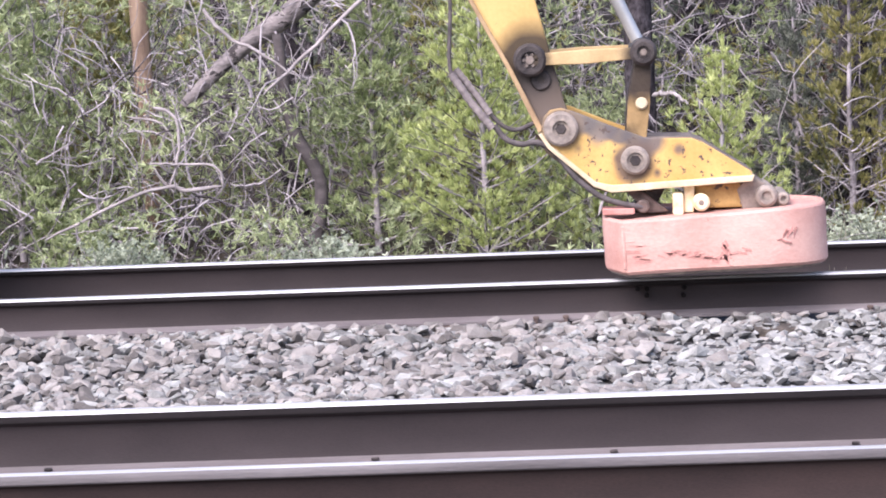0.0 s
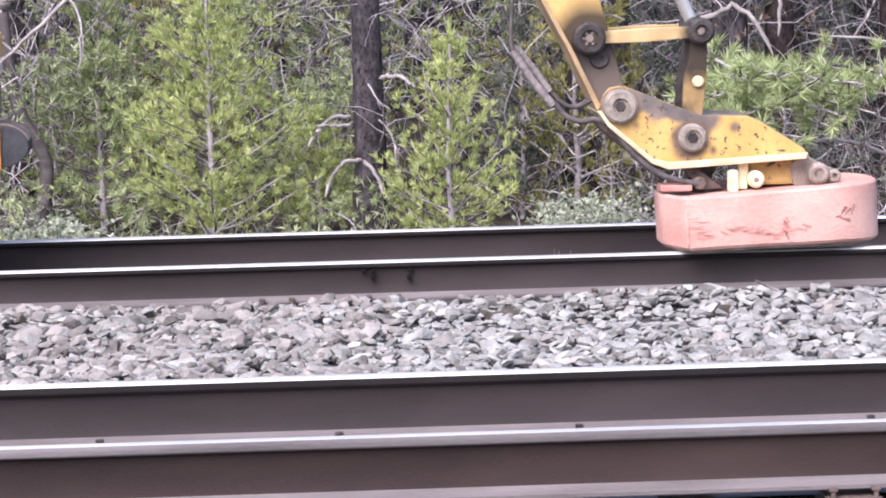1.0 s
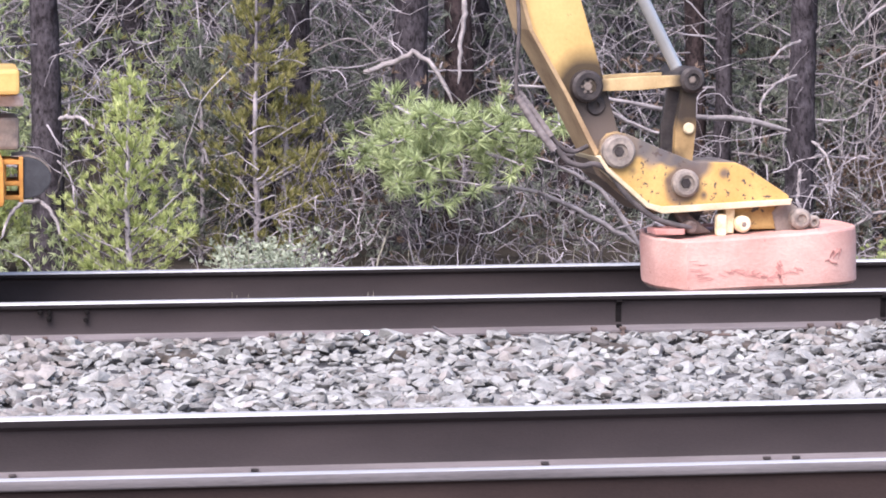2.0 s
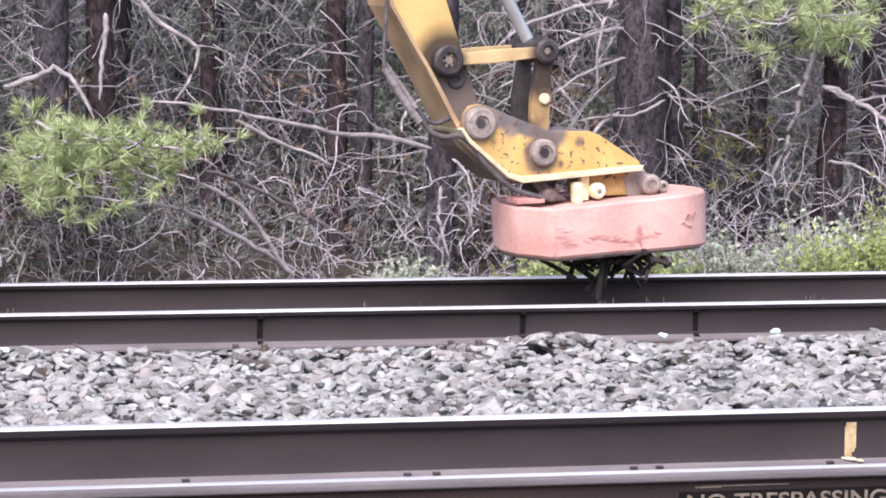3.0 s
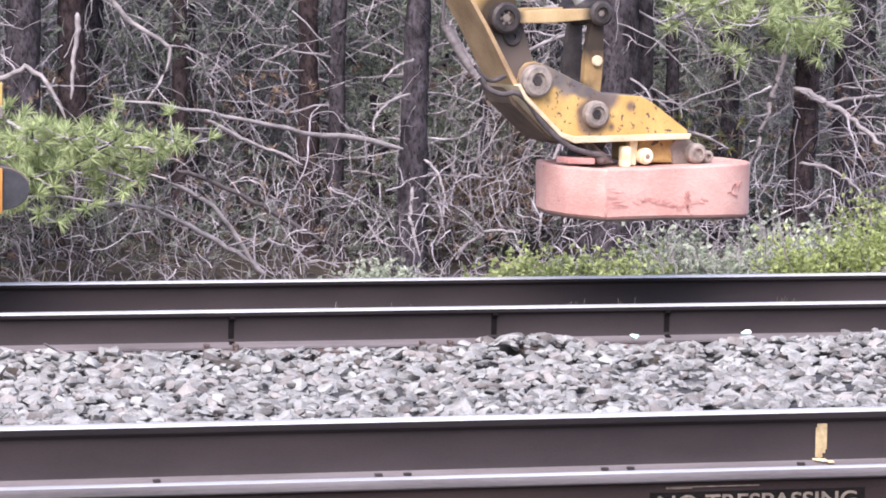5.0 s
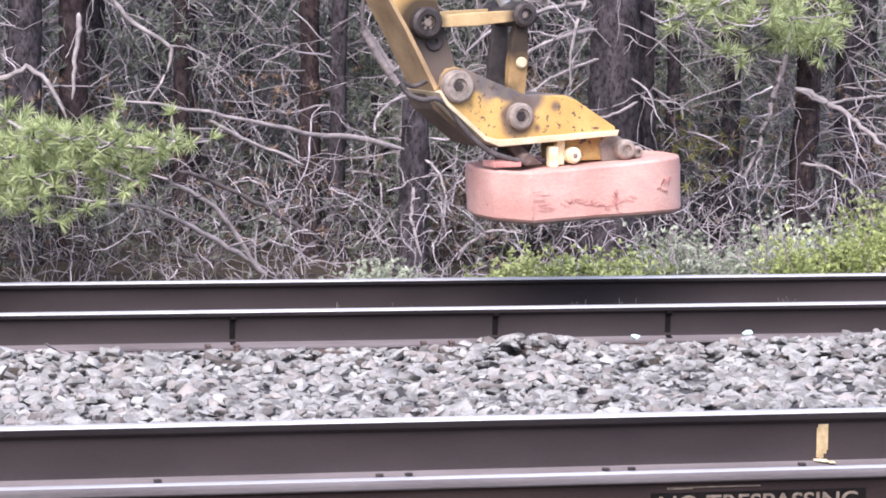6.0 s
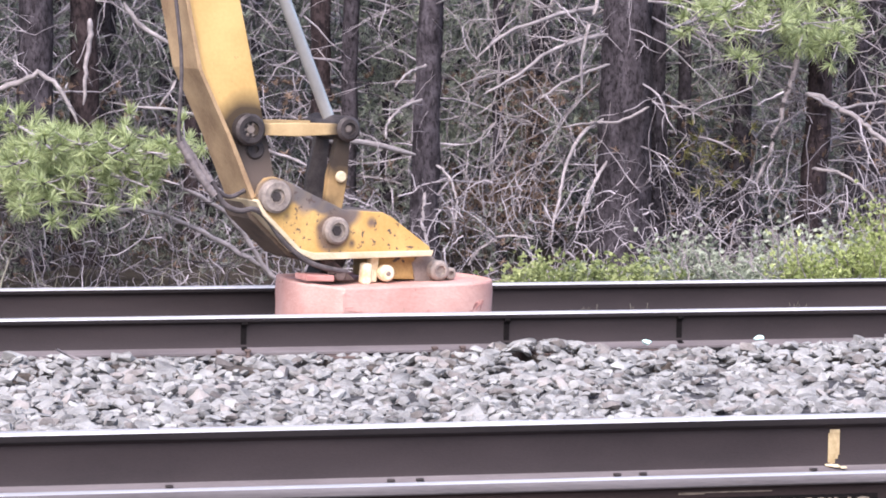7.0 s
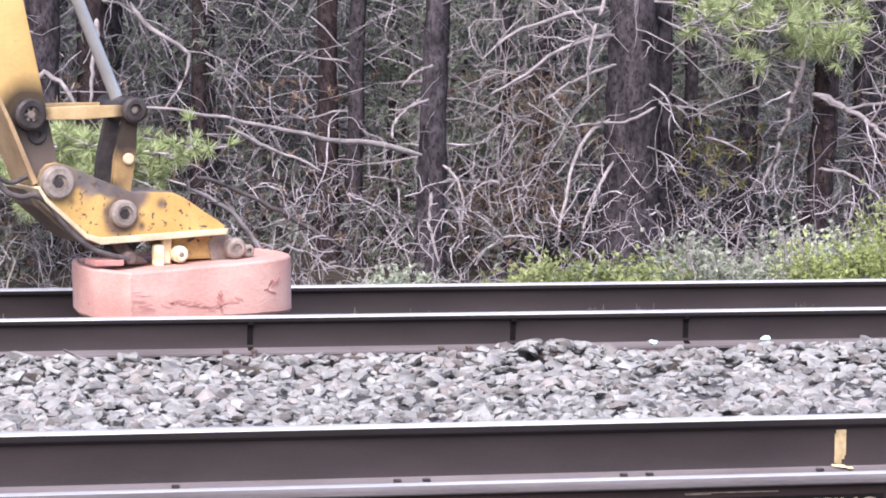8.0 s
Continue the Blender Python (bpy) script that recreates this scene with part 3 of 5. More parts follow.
    part("web_plate", bm_prism([(0.62, -0.1), (0.98, -0.27), (0.98, -0.3), (0.5, -0.315)], 0.2, 0.24), M_YELLOW, near)
    for x, z, r in ((0.0, 0.0, 0.092), (0.386, -0.18, 0.076)):
        part("pin_boss", bm_pin(x, z, r, -0.055, 0.02, 32, 0.014, None, 0.045), M_BOSS, near, "dusty round pin boss with a dark middle")
        bm = bm_pin(x, z, 0.03, -0.044, 0.0, 6, 0.004)
        part("pin_bolts", bm, M_GREASY, near, "dark hexagonal pin bolt")
    part("swivel_block", bm_box(0.3, 0.3, 0.16, (0.85, 0.215, -0.375), 0.02), M_SWIVEL, near, "dirty yellow swivel block under the bracket")
    bm = bm_prism([(0.43, -0.3), (0.56, -0.32), (0.47, -0.48), (0.36, -0.47)], 0.12, 0.3, 0.01)
    part("hanger_arm", bm, M_GREASY, near, "dark steel hanger arm")
    bm = bm_prism([(0.3, -0.31), (0.38, -0.32), (0.56, -0.46), (0.45, -0.47)], 0.04, 0.1, 0.008)
    part("hanger_brace", bm, M_RUST, near, "rusty hanger brace")
    bm = bm_prism([(0.637, -0.47), (0.69, -0.47), (0.697, -0.34), (0.688, -0.3), (0.665, -0.288), (0.642, -0.3)], 0.03, 0.08, 0.012)
    part("lug", bm, M_CREAM, near, "cream-painted upright lug")
    part("lug", bm_box(0.058, 0.06, 0.12, (0.607, 0.02, -0.42), 0.016), M_CREAM, near, "worn cream-painted side lug")
    part("roller", bm_pin(0.728, -0.415, 0.046, -0.03, 0.04, 22, 0.014), M_CREAM, near, "round cream-painted roller")
    part("roller_bolt", bm_pin(0.728, -0.415, 0.016, -0.036, 0.02, 6, 0.003), M_WORN, near, "worn roller bolt")
    part("under_guard", bm_prism([(-0.135, -0.045), (-0.08, -0.135), (0.04, -0.235), (0.165, -0.337), (0.262, -0.362), (0.5, -0.352), (0.5, -0.33), (0.26, -0.335), (0.17, -0.31), (-0.065, -0.1)], 0.12, 0.42, 0.006), M_GUARD, near, "dirty brown guard plate under the bracket")
    bm = bm_prism([(1.0, -0.28), (1.07, -0.33), (1.2, -0.42), (1.16, -0.47), (0.95, -0.47), (0.92, -0.36)], 0.06, 0.12, 0.012)
    part("rear_lug", bm, M_WORN, near, "worn steel rear lug plate")
    bm = bm_prism([(1.0, -0.28), (1.07, -0.33), (1.2, -0.42), (1.16, -0.47), (0.95, -0.47), (0.92, -0.36)], 0.3, 0.36, 0.012)
    part("rear_lug", bm, M_WORN, near, "worn steel rear lug plate")
    part("pin_boss", bm_pin(1.075, -0.395, 0.058, -0.01, 0.42, 24, 0.016, None, 0.028), M_BOSS, near, "dusty rear pin boss")
    part("pin_boss", bm_pin(1.165, -0.415, 0.036, 0.03, 0.4, 20, 0.01, None, 0.016), M_BOSS, near, "small rear pin boss")
    # magnet
    magnet = part("magnet", magnet_shell(), [M_PINK], crane, "faded red steel magnet housing with scuffed paint", smooth=True)
    magnet.data.set_sharp_from_angle(angle=radians(24))
    b = bmesh.new()
    loops = [[b.verts.new((x, y, z - 0.012 - 0.03 * max(x, 0))) for x, y in magnet_outline(d)] for d, z in ((-0.018, 0.003), (-0.026, -0.01), (-0.06, -0.014))]
    for p, q in zip(loops, loops[1:]):
        for i in range(len(p)):
            j = (i + 1) % len(p)
            b.faces.new((p[i], p[j], q[j], q[i]))
    b.faces.new(loops[-1])
    part("pole_plate", b, M_WORN, magnet, "scraped grey pole plate under the housing")
    b = bmesh.new()
    rng = np.random.default_rng(3)
    for x, z, w, h, a in ((0.355, 0.15, 0.022, 0.055, 35), (0.33, 0.118, 0.04, 0.014, 20), (0.375, 0.172, 0.02, 0.03, -10)):
        bm_box(w, 0.008, h, (x, magnet_front(x) + 0.001, z), 0.003, b, Matrix.Rotation(radians(a), 4, "Y"))
    part("scar", b, M_RAW, magnet, "gouged scar in the paint")
    b = bmesh.new()
    for x, z, w, h, a in ((0.338, 0.152, 0.012, 0.06, 35), (0.392, 0.15, 0.01, 0.07, 20), (0.35, 0.108, 0.05, 0.01, 12), (0.31, 0.124, 0.03, 0.008, -15)):
        bm_box(w, 0.008, h, (x, magnet_front(x) + 0.0005, z), 0.002, b, Matrix.Rotation(radians(a), 4, "Y"))
    part("scar_edge", b, M_GASH, magnet, "dark rusty edge of the gouge")
    b = bmesh.new()
    for k in range(34):
        x = rng.uniform(-0.3, 0.16)
        w = rng.uniform(0.015, 0.06)
        bm_box(w, 0.004, rng.uniform(0.004, 0.012), (x, magnet_front(x) - 0.001, 0.035 + 0.05 * abs(math.sin(x * 7)) + rng.uniform(-0.012, 0.02)), 0, b, Matrix.Rotation(radians(rng.uniform(-30, 30)), 4, "Y"))
    for k in range(9):
        bm_box(rng.uniform(0.02, 0.05), 0.004, 0.012, (0.02 + 0.012 * rng.normal(), -0.431, 0.03 + 0.012 * k), 0, b, Matrix.Rotation(radians(60 + rng.uniform(-20, 20)), 4, "Y"))
    part("scuff", b, M_RAW, magnet, "scraped darker red scuff marks")
    b = bmesh.new()
    for k in range(12):
        x, z = rng.uniform(-0.47, -0.38), rng.uniform(0.05, 0.19)
        bm_box(rng.uniform(0.03, 0.09), 0.003, 0.005, (x, -0.431, z), 0, b, Matrix.Rotation(radians(rng.uniform(-14, 14)), 4, "Y"))
    part("scratch", b, M_RAW, magnet, "faint scratches in the paint")
    part("weld_seam", bm_box(0.014, 0.012, 0.225, (-0.5, magnet_front(-0.5), 0.135), 0.004), M_PINK, magnet, "painted upright weld seam")
    # hoses
    for name, pts, r, m in (("hose", [(-0.66, 0.02, 1.6), (-0.58, 0.0, 0.95), (-0.56, 0.0, 0.69), (-0.575, 0.0, 0.4), (-0.565, 0.0, 0.3)], 0.011, M_HOSE),
                            ("hose_sleeve", [(-0.57, 0.0, 0.31), (-0.53, 0.0, 0.25), (-0.465, 0.0, 0.15), (-0.4, 0.0, 0.065), (-0.36, 0.0, 0.015)], 0.022, M_SLEEVE),
                            ("hose_sleeve", [(-0.545, 0.06, 0.33), (-0.5, 0.06, 0.27), (-0.43, 0.05, 0.175), (-0.37, 0.03, 0.085)], 0.02, M_SLEEVE),
                            ("hose", [(-0.37, 0.03, 0.09), (-0.3, 0.04, 0.02), (-0.22, 0.06, 0.0), (-0.1, 0.08, 0.05)], 0.013, M_HOSE),
                            ("hose", [(-0.35, 0.0, 0.03), (-0.29, -0.01, -0.045), (-0.208, -0.02, -0.075), (-0.13, -0.02, -0.066), (-0.04, 0.0, -0.12), (0.064, -0.01, -0.255), (0.2, -0.03, -0.365), (0.33, -0.05, -0.41), (0.44, -0.03, -0.43)], 0.016, M_HOSE)):
        q = spline(pts, 30)
        v, f = tube(q, np.full(30, r) * (1 + (0.12 * np.sin(np.arange(30) * 2.2) if m is M_SLEEVE else 0)), 10)
        mesh_object(name, v, f, m, crane, "dusty black hydraulic hose" if name == "hose" else "ribbed grey hose sleeve", smooth=True)
    part("hose_fitting", bm_pin(0.42, -0.425, 0.035, -0.05, 0.06, 14, 0.008), M_RUST, near, "rusty hose fitting")
    part("terminal_box", bm_box(0.17, 0.16, 0.035, (0.29, 0.02, -0.445), 0.008), M_RAW, near, "flat red terminal box")
    return crane, stick, link, conn, rod, near, magnet


def magnet_outline(grow=0.0):
    """Plan of the magnet: straight sides, one end rounded, the other cut off at its corners."""
    q = [(-0.592, -0.1), (-0.586, -0.14), (-0.51, -0.405), (-0.494, -0.43), (-0.36, -0.43), (-0.22, -0.43), (-0.08, -0.43)]
    for k in range(21):
        a = math.pi * k / 40
        q.append((0.06 + 0.526 * math.sin(a) ** 0.76, -0.43 * math.cos(a) ** 0.76))
    q += [(x, -y) for x, y in q[-2::-1]]
    return [(x * (0.592 + grow) / 0.592, y * (0.43 + grow) / 0.43) for x, y in q]


def magnet_front(x):
    """y of the housing's near side at x."""
    if x < -0.5:
        return -0.43 - (x + 0.5) * 3.4
    return -0.43 if x < 0.06 else -0.43 * (1 - min(1.0, (x - 0.06) / 0.526) ** (2 / 0.76)) ** 0.38


def magnet_shell():
    """Open-topped dish with a thick rim; base at z = 0."""
    b = bmesh.new()
    rings = [(-0.04, 0.0), (-0.012, 0.004), (0.0, 0.02), (0.0, 0.11), (0.003, 0.19), (0.0, 0.252), (-0.006, 0.262), (-0.022, 0.264), (-0.03, 0.256), (-0.034, 0.246), (-0.3, 0.244)]
    loops = []
    for d, z in rings:
        pts = magnet_outline(d)
        loops.append([b.verts.new((x, y, z + (0.018 + 0.012 * x if z > 0.15 else -0.012 - 0.03 * max(x, 0) if z < 0.05 else 0) + 0.004 * noise.noise((x * 3, y * 3, z * 5)))) for x, y in pts])
    for p, q in zip(loops, loops[1:]):
        for i in range(len(p)):
            j = (i + 1) % len(p)
            b.faces.new((p[i], p[j], q[j], q[i]))
    b.faces.new(loops[0][::-1])
    b.faces.new(loops[-1])
    return b


def build_carrier():
    """Front end of the rail carrier that bears the crane: orange frame with a half-round rubber buffer. Origin at track level."""
    ob = thing("rail_carrier", "orange and yellow rail carrier with a black rubber buffer", "rail vehicle")
    part("chassis", bm_box(2.6, 1.3, 0.24, (-1.55, 0.1, 0.78), 0.03), M_ORANGE, ob, "orange steel chassis")
    bm = bm_box(0.022, 0.34, 0.235, (-0.155, 0.1, 0.765), 0.004)
    for z in (0.672, 0.745, 0.855):
        bm_box(0.16, 0.34, 0.022, (-0.24, 0.1, z), 0.004, bm)
    bm_box(0.02, 0.3, 0.2, (-0.24, 0.12, 0.76), 0.003, bm)
    part("buffer_frame", bm, M_ORANGE, ob, "rusty orange buffer frame")
    out = [(-0.143, 0.665)] + [(-0.143 + 0.143 * math.cos(a), 0.772 + 0.108 * math.sin(a)) for a in np.linspace(-math.pi / 2, math.pi / 2, 20)] + [(-0.143, 0.88)]
    part("buffer", bm_prism(out, -0.05, 0.3, 0.006), M_RUBBER, ob, "half-round black rubber buffer")
    out = [(-0.2, 0.882)] + [(-0.143 + 0.15 * math.cos(a), 0.775 + 0.115 * math.sin(a)) for a in np.linspace(math.pi / 2, 0.25, 12)] + [(-0.143 + 0.143 * math.cos(a), 0.773 + 0.109 * math.sin(a)) for a in np.linspace(0.25, math.pi / 2, 12)]
    part("buffer_strap", bm_prism(out, -0.03, 0.28), M_WORN, ob, "thin steel strap over the buffer")
    part("headstock", bm_box(0.12, 0.4, 0.17, (-0.22, 0.2, 1.0), 0.02), M_WORN, ob, "dark worn steel headstock")
    part("housing", bm_box(0.9, 0.8, 0.13, (-0.61, 0.2, 1.275), 0.02), M_YELLOW, ob, "yellow machine housing")
    part("bracket", bm_box(0.2, 0.2, 0.06, (-0.235, 0.1, 1.17), 0.012), M_SCRATCH, ob, "pale worn bracket")
    part("slew_post", bm_pin(-1.5, 0.0, 0.3, 0.9, 2.1, 28, 0.03), M_YELLOW, ob, "yellow slewing post", at=pose(0, 0.1, 0, 90) @ pose(0, 0, 0))
    for x in (-2.4, -0.75):
        for s, y in ((1, -0.82), (-1, 1.02 - 0.335)):
            v = bm_pin(x, 0.4, 0.21, y, y + 0.13, 32, 0.015, None, 0.05)
            part("wheel", v, M_GREASY, ob, "dark steel rail wheel")
        part("axle", bm_pin(x, 0.4, 0.05, -0.75, 0.75, 16, 0.006), M_GREASY, ob)
    return ob


def build_boom():
    outer = thing("boom", "yellow telescopic crane boom on the rail carrier", "crane boom")
    part("boom_box", bm_box(1.9, 0.34, 0.42, (0.85, 0, 0), 0.02), M_YELLOW, outer)
    inner = thing("boom_extension", "yellow inner section of the telescopic crane boom", "crane boom")
    part("boom_box", bm_box(2.2, 0.26, 0.32, (-1.05, 0, 0), 0.02), M_YELLOW, inner)
    part("pin_boss", bm_pin(0, 0, 0.1, -0.2, 0.2, 24, 0.01), M_GREASY, inner)
    return outer, inner


def build_scrap():
    """Spikes and clips that hang from the magnet and fall."""
    rng = np.random.default_rng(21)
    kinds = []
    b = bm_box(0.017, 0.017, 0.15, (0, 0, 0), 0.003)
    bm_box(0.034, 0.04, 0.016, (0.004, 0, 0.078), 0.005, b)
    kinds.append(b)
    q = spline([(-0.06, 0, -0.1), (-0.05, 0, 0.04), (0, 0, 0.1), (0.05, 0, 0.06), (0.055, 0, -0.03)], 14)
    kinds.append(q)
    kinds.append(bm_box(0.028, 0.02, 0.24, (0, 0, 0), 0.004))
    proto = []
    for i, k in enumerate(kinds):
        if isinstance(k, np.ndarray):
            v, f = tube(k, np.full(len(k), 0.011), 6)
            ob = mesh_object("rail_anchor", v, f, M_SCRAP)
            tagged(ob, "bent dark iron rail anchor clip", "scrap iron", "scrap iron picked up by the magnet")
        else:
            ob = part("rail_spike" if i == 0 else "iron_bar", k, M_SCRAP)
            tagged(ob, "dark rusty iron rail spike" if i == 0 else "short dark iron bar", "scrap iron", "scrap iron picked up by the magnet")
        proto.append(ob)
    out = []
    for k in range(64):
        i = k % 3 if k < 3 else int(rng.choice([0, 0, 1, 2, 2]))
        ob = proto[i] if k < 3 else copy_thing(proto[i], Matrix())
        out.append(ob)
    return out, rng


# grease and wear sit on the painted steel round the pins
M_STICK = material("stick_yellow_paint", (0.44, 0.275, 0.095), (0.63, 0.43, 0.175), 2.2, 0.5, 0, 0.1, 50, spots=[(-0.14, 0.06, 0.35, 0.14, 0.24, GREASE), (-0.09, 0.06, 0.21, 0.12, 0.22, GREASE), (-0.02, 0.06, 0.02, 0.06, 0.34, (0.13, 0.1, 0.085))], chips=(12, 0.68, (0.16, 0.1, 0.06)))
M_LINK = material("link_yellow_paint", (0.33, 0.22, 0.1), (0.52, 0.38, 0.2), 6, 0.6, 0, 0.2, 60, spots=[(0.0, 0.0, 0.0, 0.07, 0.13, GREASE), (0.6, 0.0, 0.0, 0.07, 0.15, GREASE)])
M_CONN = material("connecting_link_paint", (0.2, 0.125, 0.055), (0.38, 0.25, 0.11), 8, 0.6, 0, 0.3, 60, spots=[(0.0, 0.04, 0.56, 0.2, 0.3, GREASE), (-0.06, 0.04, 0.1, 0.03, 0.09, GREASE)])
M_BRACKET = material("bracket_chipped_paint", (0.41, 0.24, 0.065), (0.61, 0.4, 0.15), 4, 0.55, 0, 0.15, 55,
                     spots=[(0.12, 0, 0.06, 0.07, 0.11, (0.15, 0.125, 0.115)), (0.22, 0, 0.02, 0.075, 0.11, (0.12, 0.105, 0.1)), (0.31, 0, -0.015, 0.07, 0.1, (0.11, 0.095, 0.095)), (0.39, 0, -0.05, 0.06, 0.09, (0.1, 0.088, 0.088)), (0.0, 0, 0.0, 0.09, 0.125, (0.17, 0.13, 0.1)), (0.2, 0, -0.06, 0.0, 0.06, (0.2, 0.16, 0.14)),
                            (0.47, 0, -0.09, 0.04, 0.09, (0.12, 0.1, 0.1)), (0.386, 0, -0.18, 0.09, 0.13, (0.12, 0.085, 0.07)), (0.5, 0, -0.25, 0.005, 0.03, (0.1, 0.07, 0.06)), (0.62, 0, -0.13, 0.0, 0.03, (0.14, 0.1, 0.08)),
                            (0.3, 0, -0.17, 0.0, 0.03, (0.12, 0.08, 0.06)), (0.09, 0, -0.11, 0.0, 0.035, (0.12, 0.08, 0.06))], chips=(24, 0.585, (0.09, 0.065, 0.055)))
M_SWIVEL = material("swivel_dirty_yellow", (0.24, 0.14, 0.05), (0.48, 0.31, 0.11), 9, 0.65, 0, 0.3, 60, chips=(14, 0.58, (0.07, 0.05, 0.04)))
M_EDGE = material("weathered_tan_edge", (0.22, 0.14, 0.08), (0.48, 0.34, 0.19), 5, 0.7, 0, 0.25, 60)
M_BOSS = material("dusty_pin_steel", (0.13, 0.108, 0.095), (0.37, 0.31, 0.265), 16, 0.7, 0.1, 0.4, 60)


# ================= forest =================
def rod_path(rng, start, way, length, n=7, droop=0.0, wobble=0.12):
    """A crooked way of a limb."""
    p, d = np.array(start, float), np.array(way, float)
    d /= np.linalg.norm(d)
    out = [p.copy()]
    for k in range(n - 1):
        d = d + rng.normal(0, wobble, 3) + np.array([0, 0, -droop])
        d /= np.linalg.norm(d)
        p = p + d * length / (n - 1)
        out.append(p.copy())
    return np.array(out)


def limb(rng, start, way, length, r, pieces, sub=3, droop=0.03, wobble=0.14):
    path = rod_path(rng, start, way, length, 8, droop, wobble)
    pieces.append(tube(path, np.linspace(r, r * 0.25, 8), 5))
    for _ in range(sub):
        i = rng.integers(2, 7)
        d = path[i] - path[i - 1]
        d = d / np.linalg.norm(d) + rng.normal(0, 0.6, 3)
        q = rod_path(rng, path[i], d, length * rng.uniform(0.25, 0.6), 6, droop, wobble * 1.3)
        pieces.append(tube(q, np.linspace(r * 0.5, r * 0.14, 6), 4))
    return path


def trunk_mesh(rng, x, y, r, height, lean=(0, 0), sides=22, z0=None):
    z0 = terrain(x, y) - 0.15 if z0 is None else z0
    n = 60
    h = height * np.linspace(0, 1, n) ** 1.5
    path = np.stack([x + lean[0] * h + 0.03 * np.cumsum(rng.normal(0, 0.16, n)), y + lean[1] * h, z0 + h], 1)
    rad = r * (1 - 0.6 * h / height) * (1 + 0.45 * np.exp(-h * 3.2))
    v, f = tube(path, rad, sides)
    c = np.repeat(path, sides, 0)
    w = 1 + np.array([0.1 * noise.noise((q[0] * 7, q[1] * 7, q[2] * 1.6)) + 0.09 * noise.noise((q[0] * 25, q[1] * 25, q[2] * 5)) for q in v])[:, None]
    return path, (c + (v - c) * w, f)


def crown_points(rng, x, y, z0, z1, spread, n):
    z = rng.uniform(0, 1, n) ** 0.8
    a = rng.uniform(0, 2 * math.pi, n)
    q = spread * (1 - 0.75 * z) * np.sqrt(rng.uniform(0.05, 1, n))
    at = np.stack([x + q * np.cos(a), y + q * np.sin(a), z0 + (z1 - z0) * z], 1)
    way = np.stack([np.cos(a), np.sin(a), rng.uniform(-0.2, 0.7, n)], 1)
    return at, way


def tree(rng, x, y, r, height=9.0, dead=16, bark=None, label="", lean=(0, 0), low=-0.3, high=2.6, crown=420, reach=1.1, toward=None):
    """A tall pine: rough trunk, dead grey lower limbs, living crown above."""
    ob = thing("pine_tree", label or "dark-barked pine trunk with grey dead lower limbs", "tree", "pine trees of the wood")
    path, (v, f) = trunk_mesh(rng, x, y, r, height, lean)
    mesh_object("trunk", v, f, bark or M_BARK, ob, smooth=True)
    pieces = []
    for _ in range(dead):
        z = rng.uniform(low, high)
        i = np.argmin(abs(path[:, 2] - z))
        a = rng.uniform(0, 2 * math.pi) if toward is None else toward + rng.normal(0, 0.7)
        start = path[i] + np.array([math.cos(a), math.sin(a), 0]) * r * 0.8
        start[2] = z
        one = []
        limb(rng, start, (math.cos(a), math.sin(a), rng.uniform(-0.35, 0.35)), rng.uniform(0.4, 1.2) * reach, rng.uniform(0.005, 0.012), one, rng.integers(2, 5), 0.05)
        if y < 36:
            mesh_object("dead_limb", *merge(one), M_DEAD, ob, "bare grey dead limb")
        pieces += one
    if pieces and y >= 36:
        mesh_object("deadwood", *merge(pieces), M_DEAD, ob, "bare grey dead limbs")["kind"] = "stuff"
    if crown:
        at, way = crown_points(rng, x + lean[0] * height, y, 4.8 if y < 36 else 3.2, height + 0.6, 1.7, crown)
        mesh_object("crown", *tufts(rng, at, way, 0.4, 9, 0.05), M_SHADENEEDLE, ob, "dark green needle crown")
    return ob


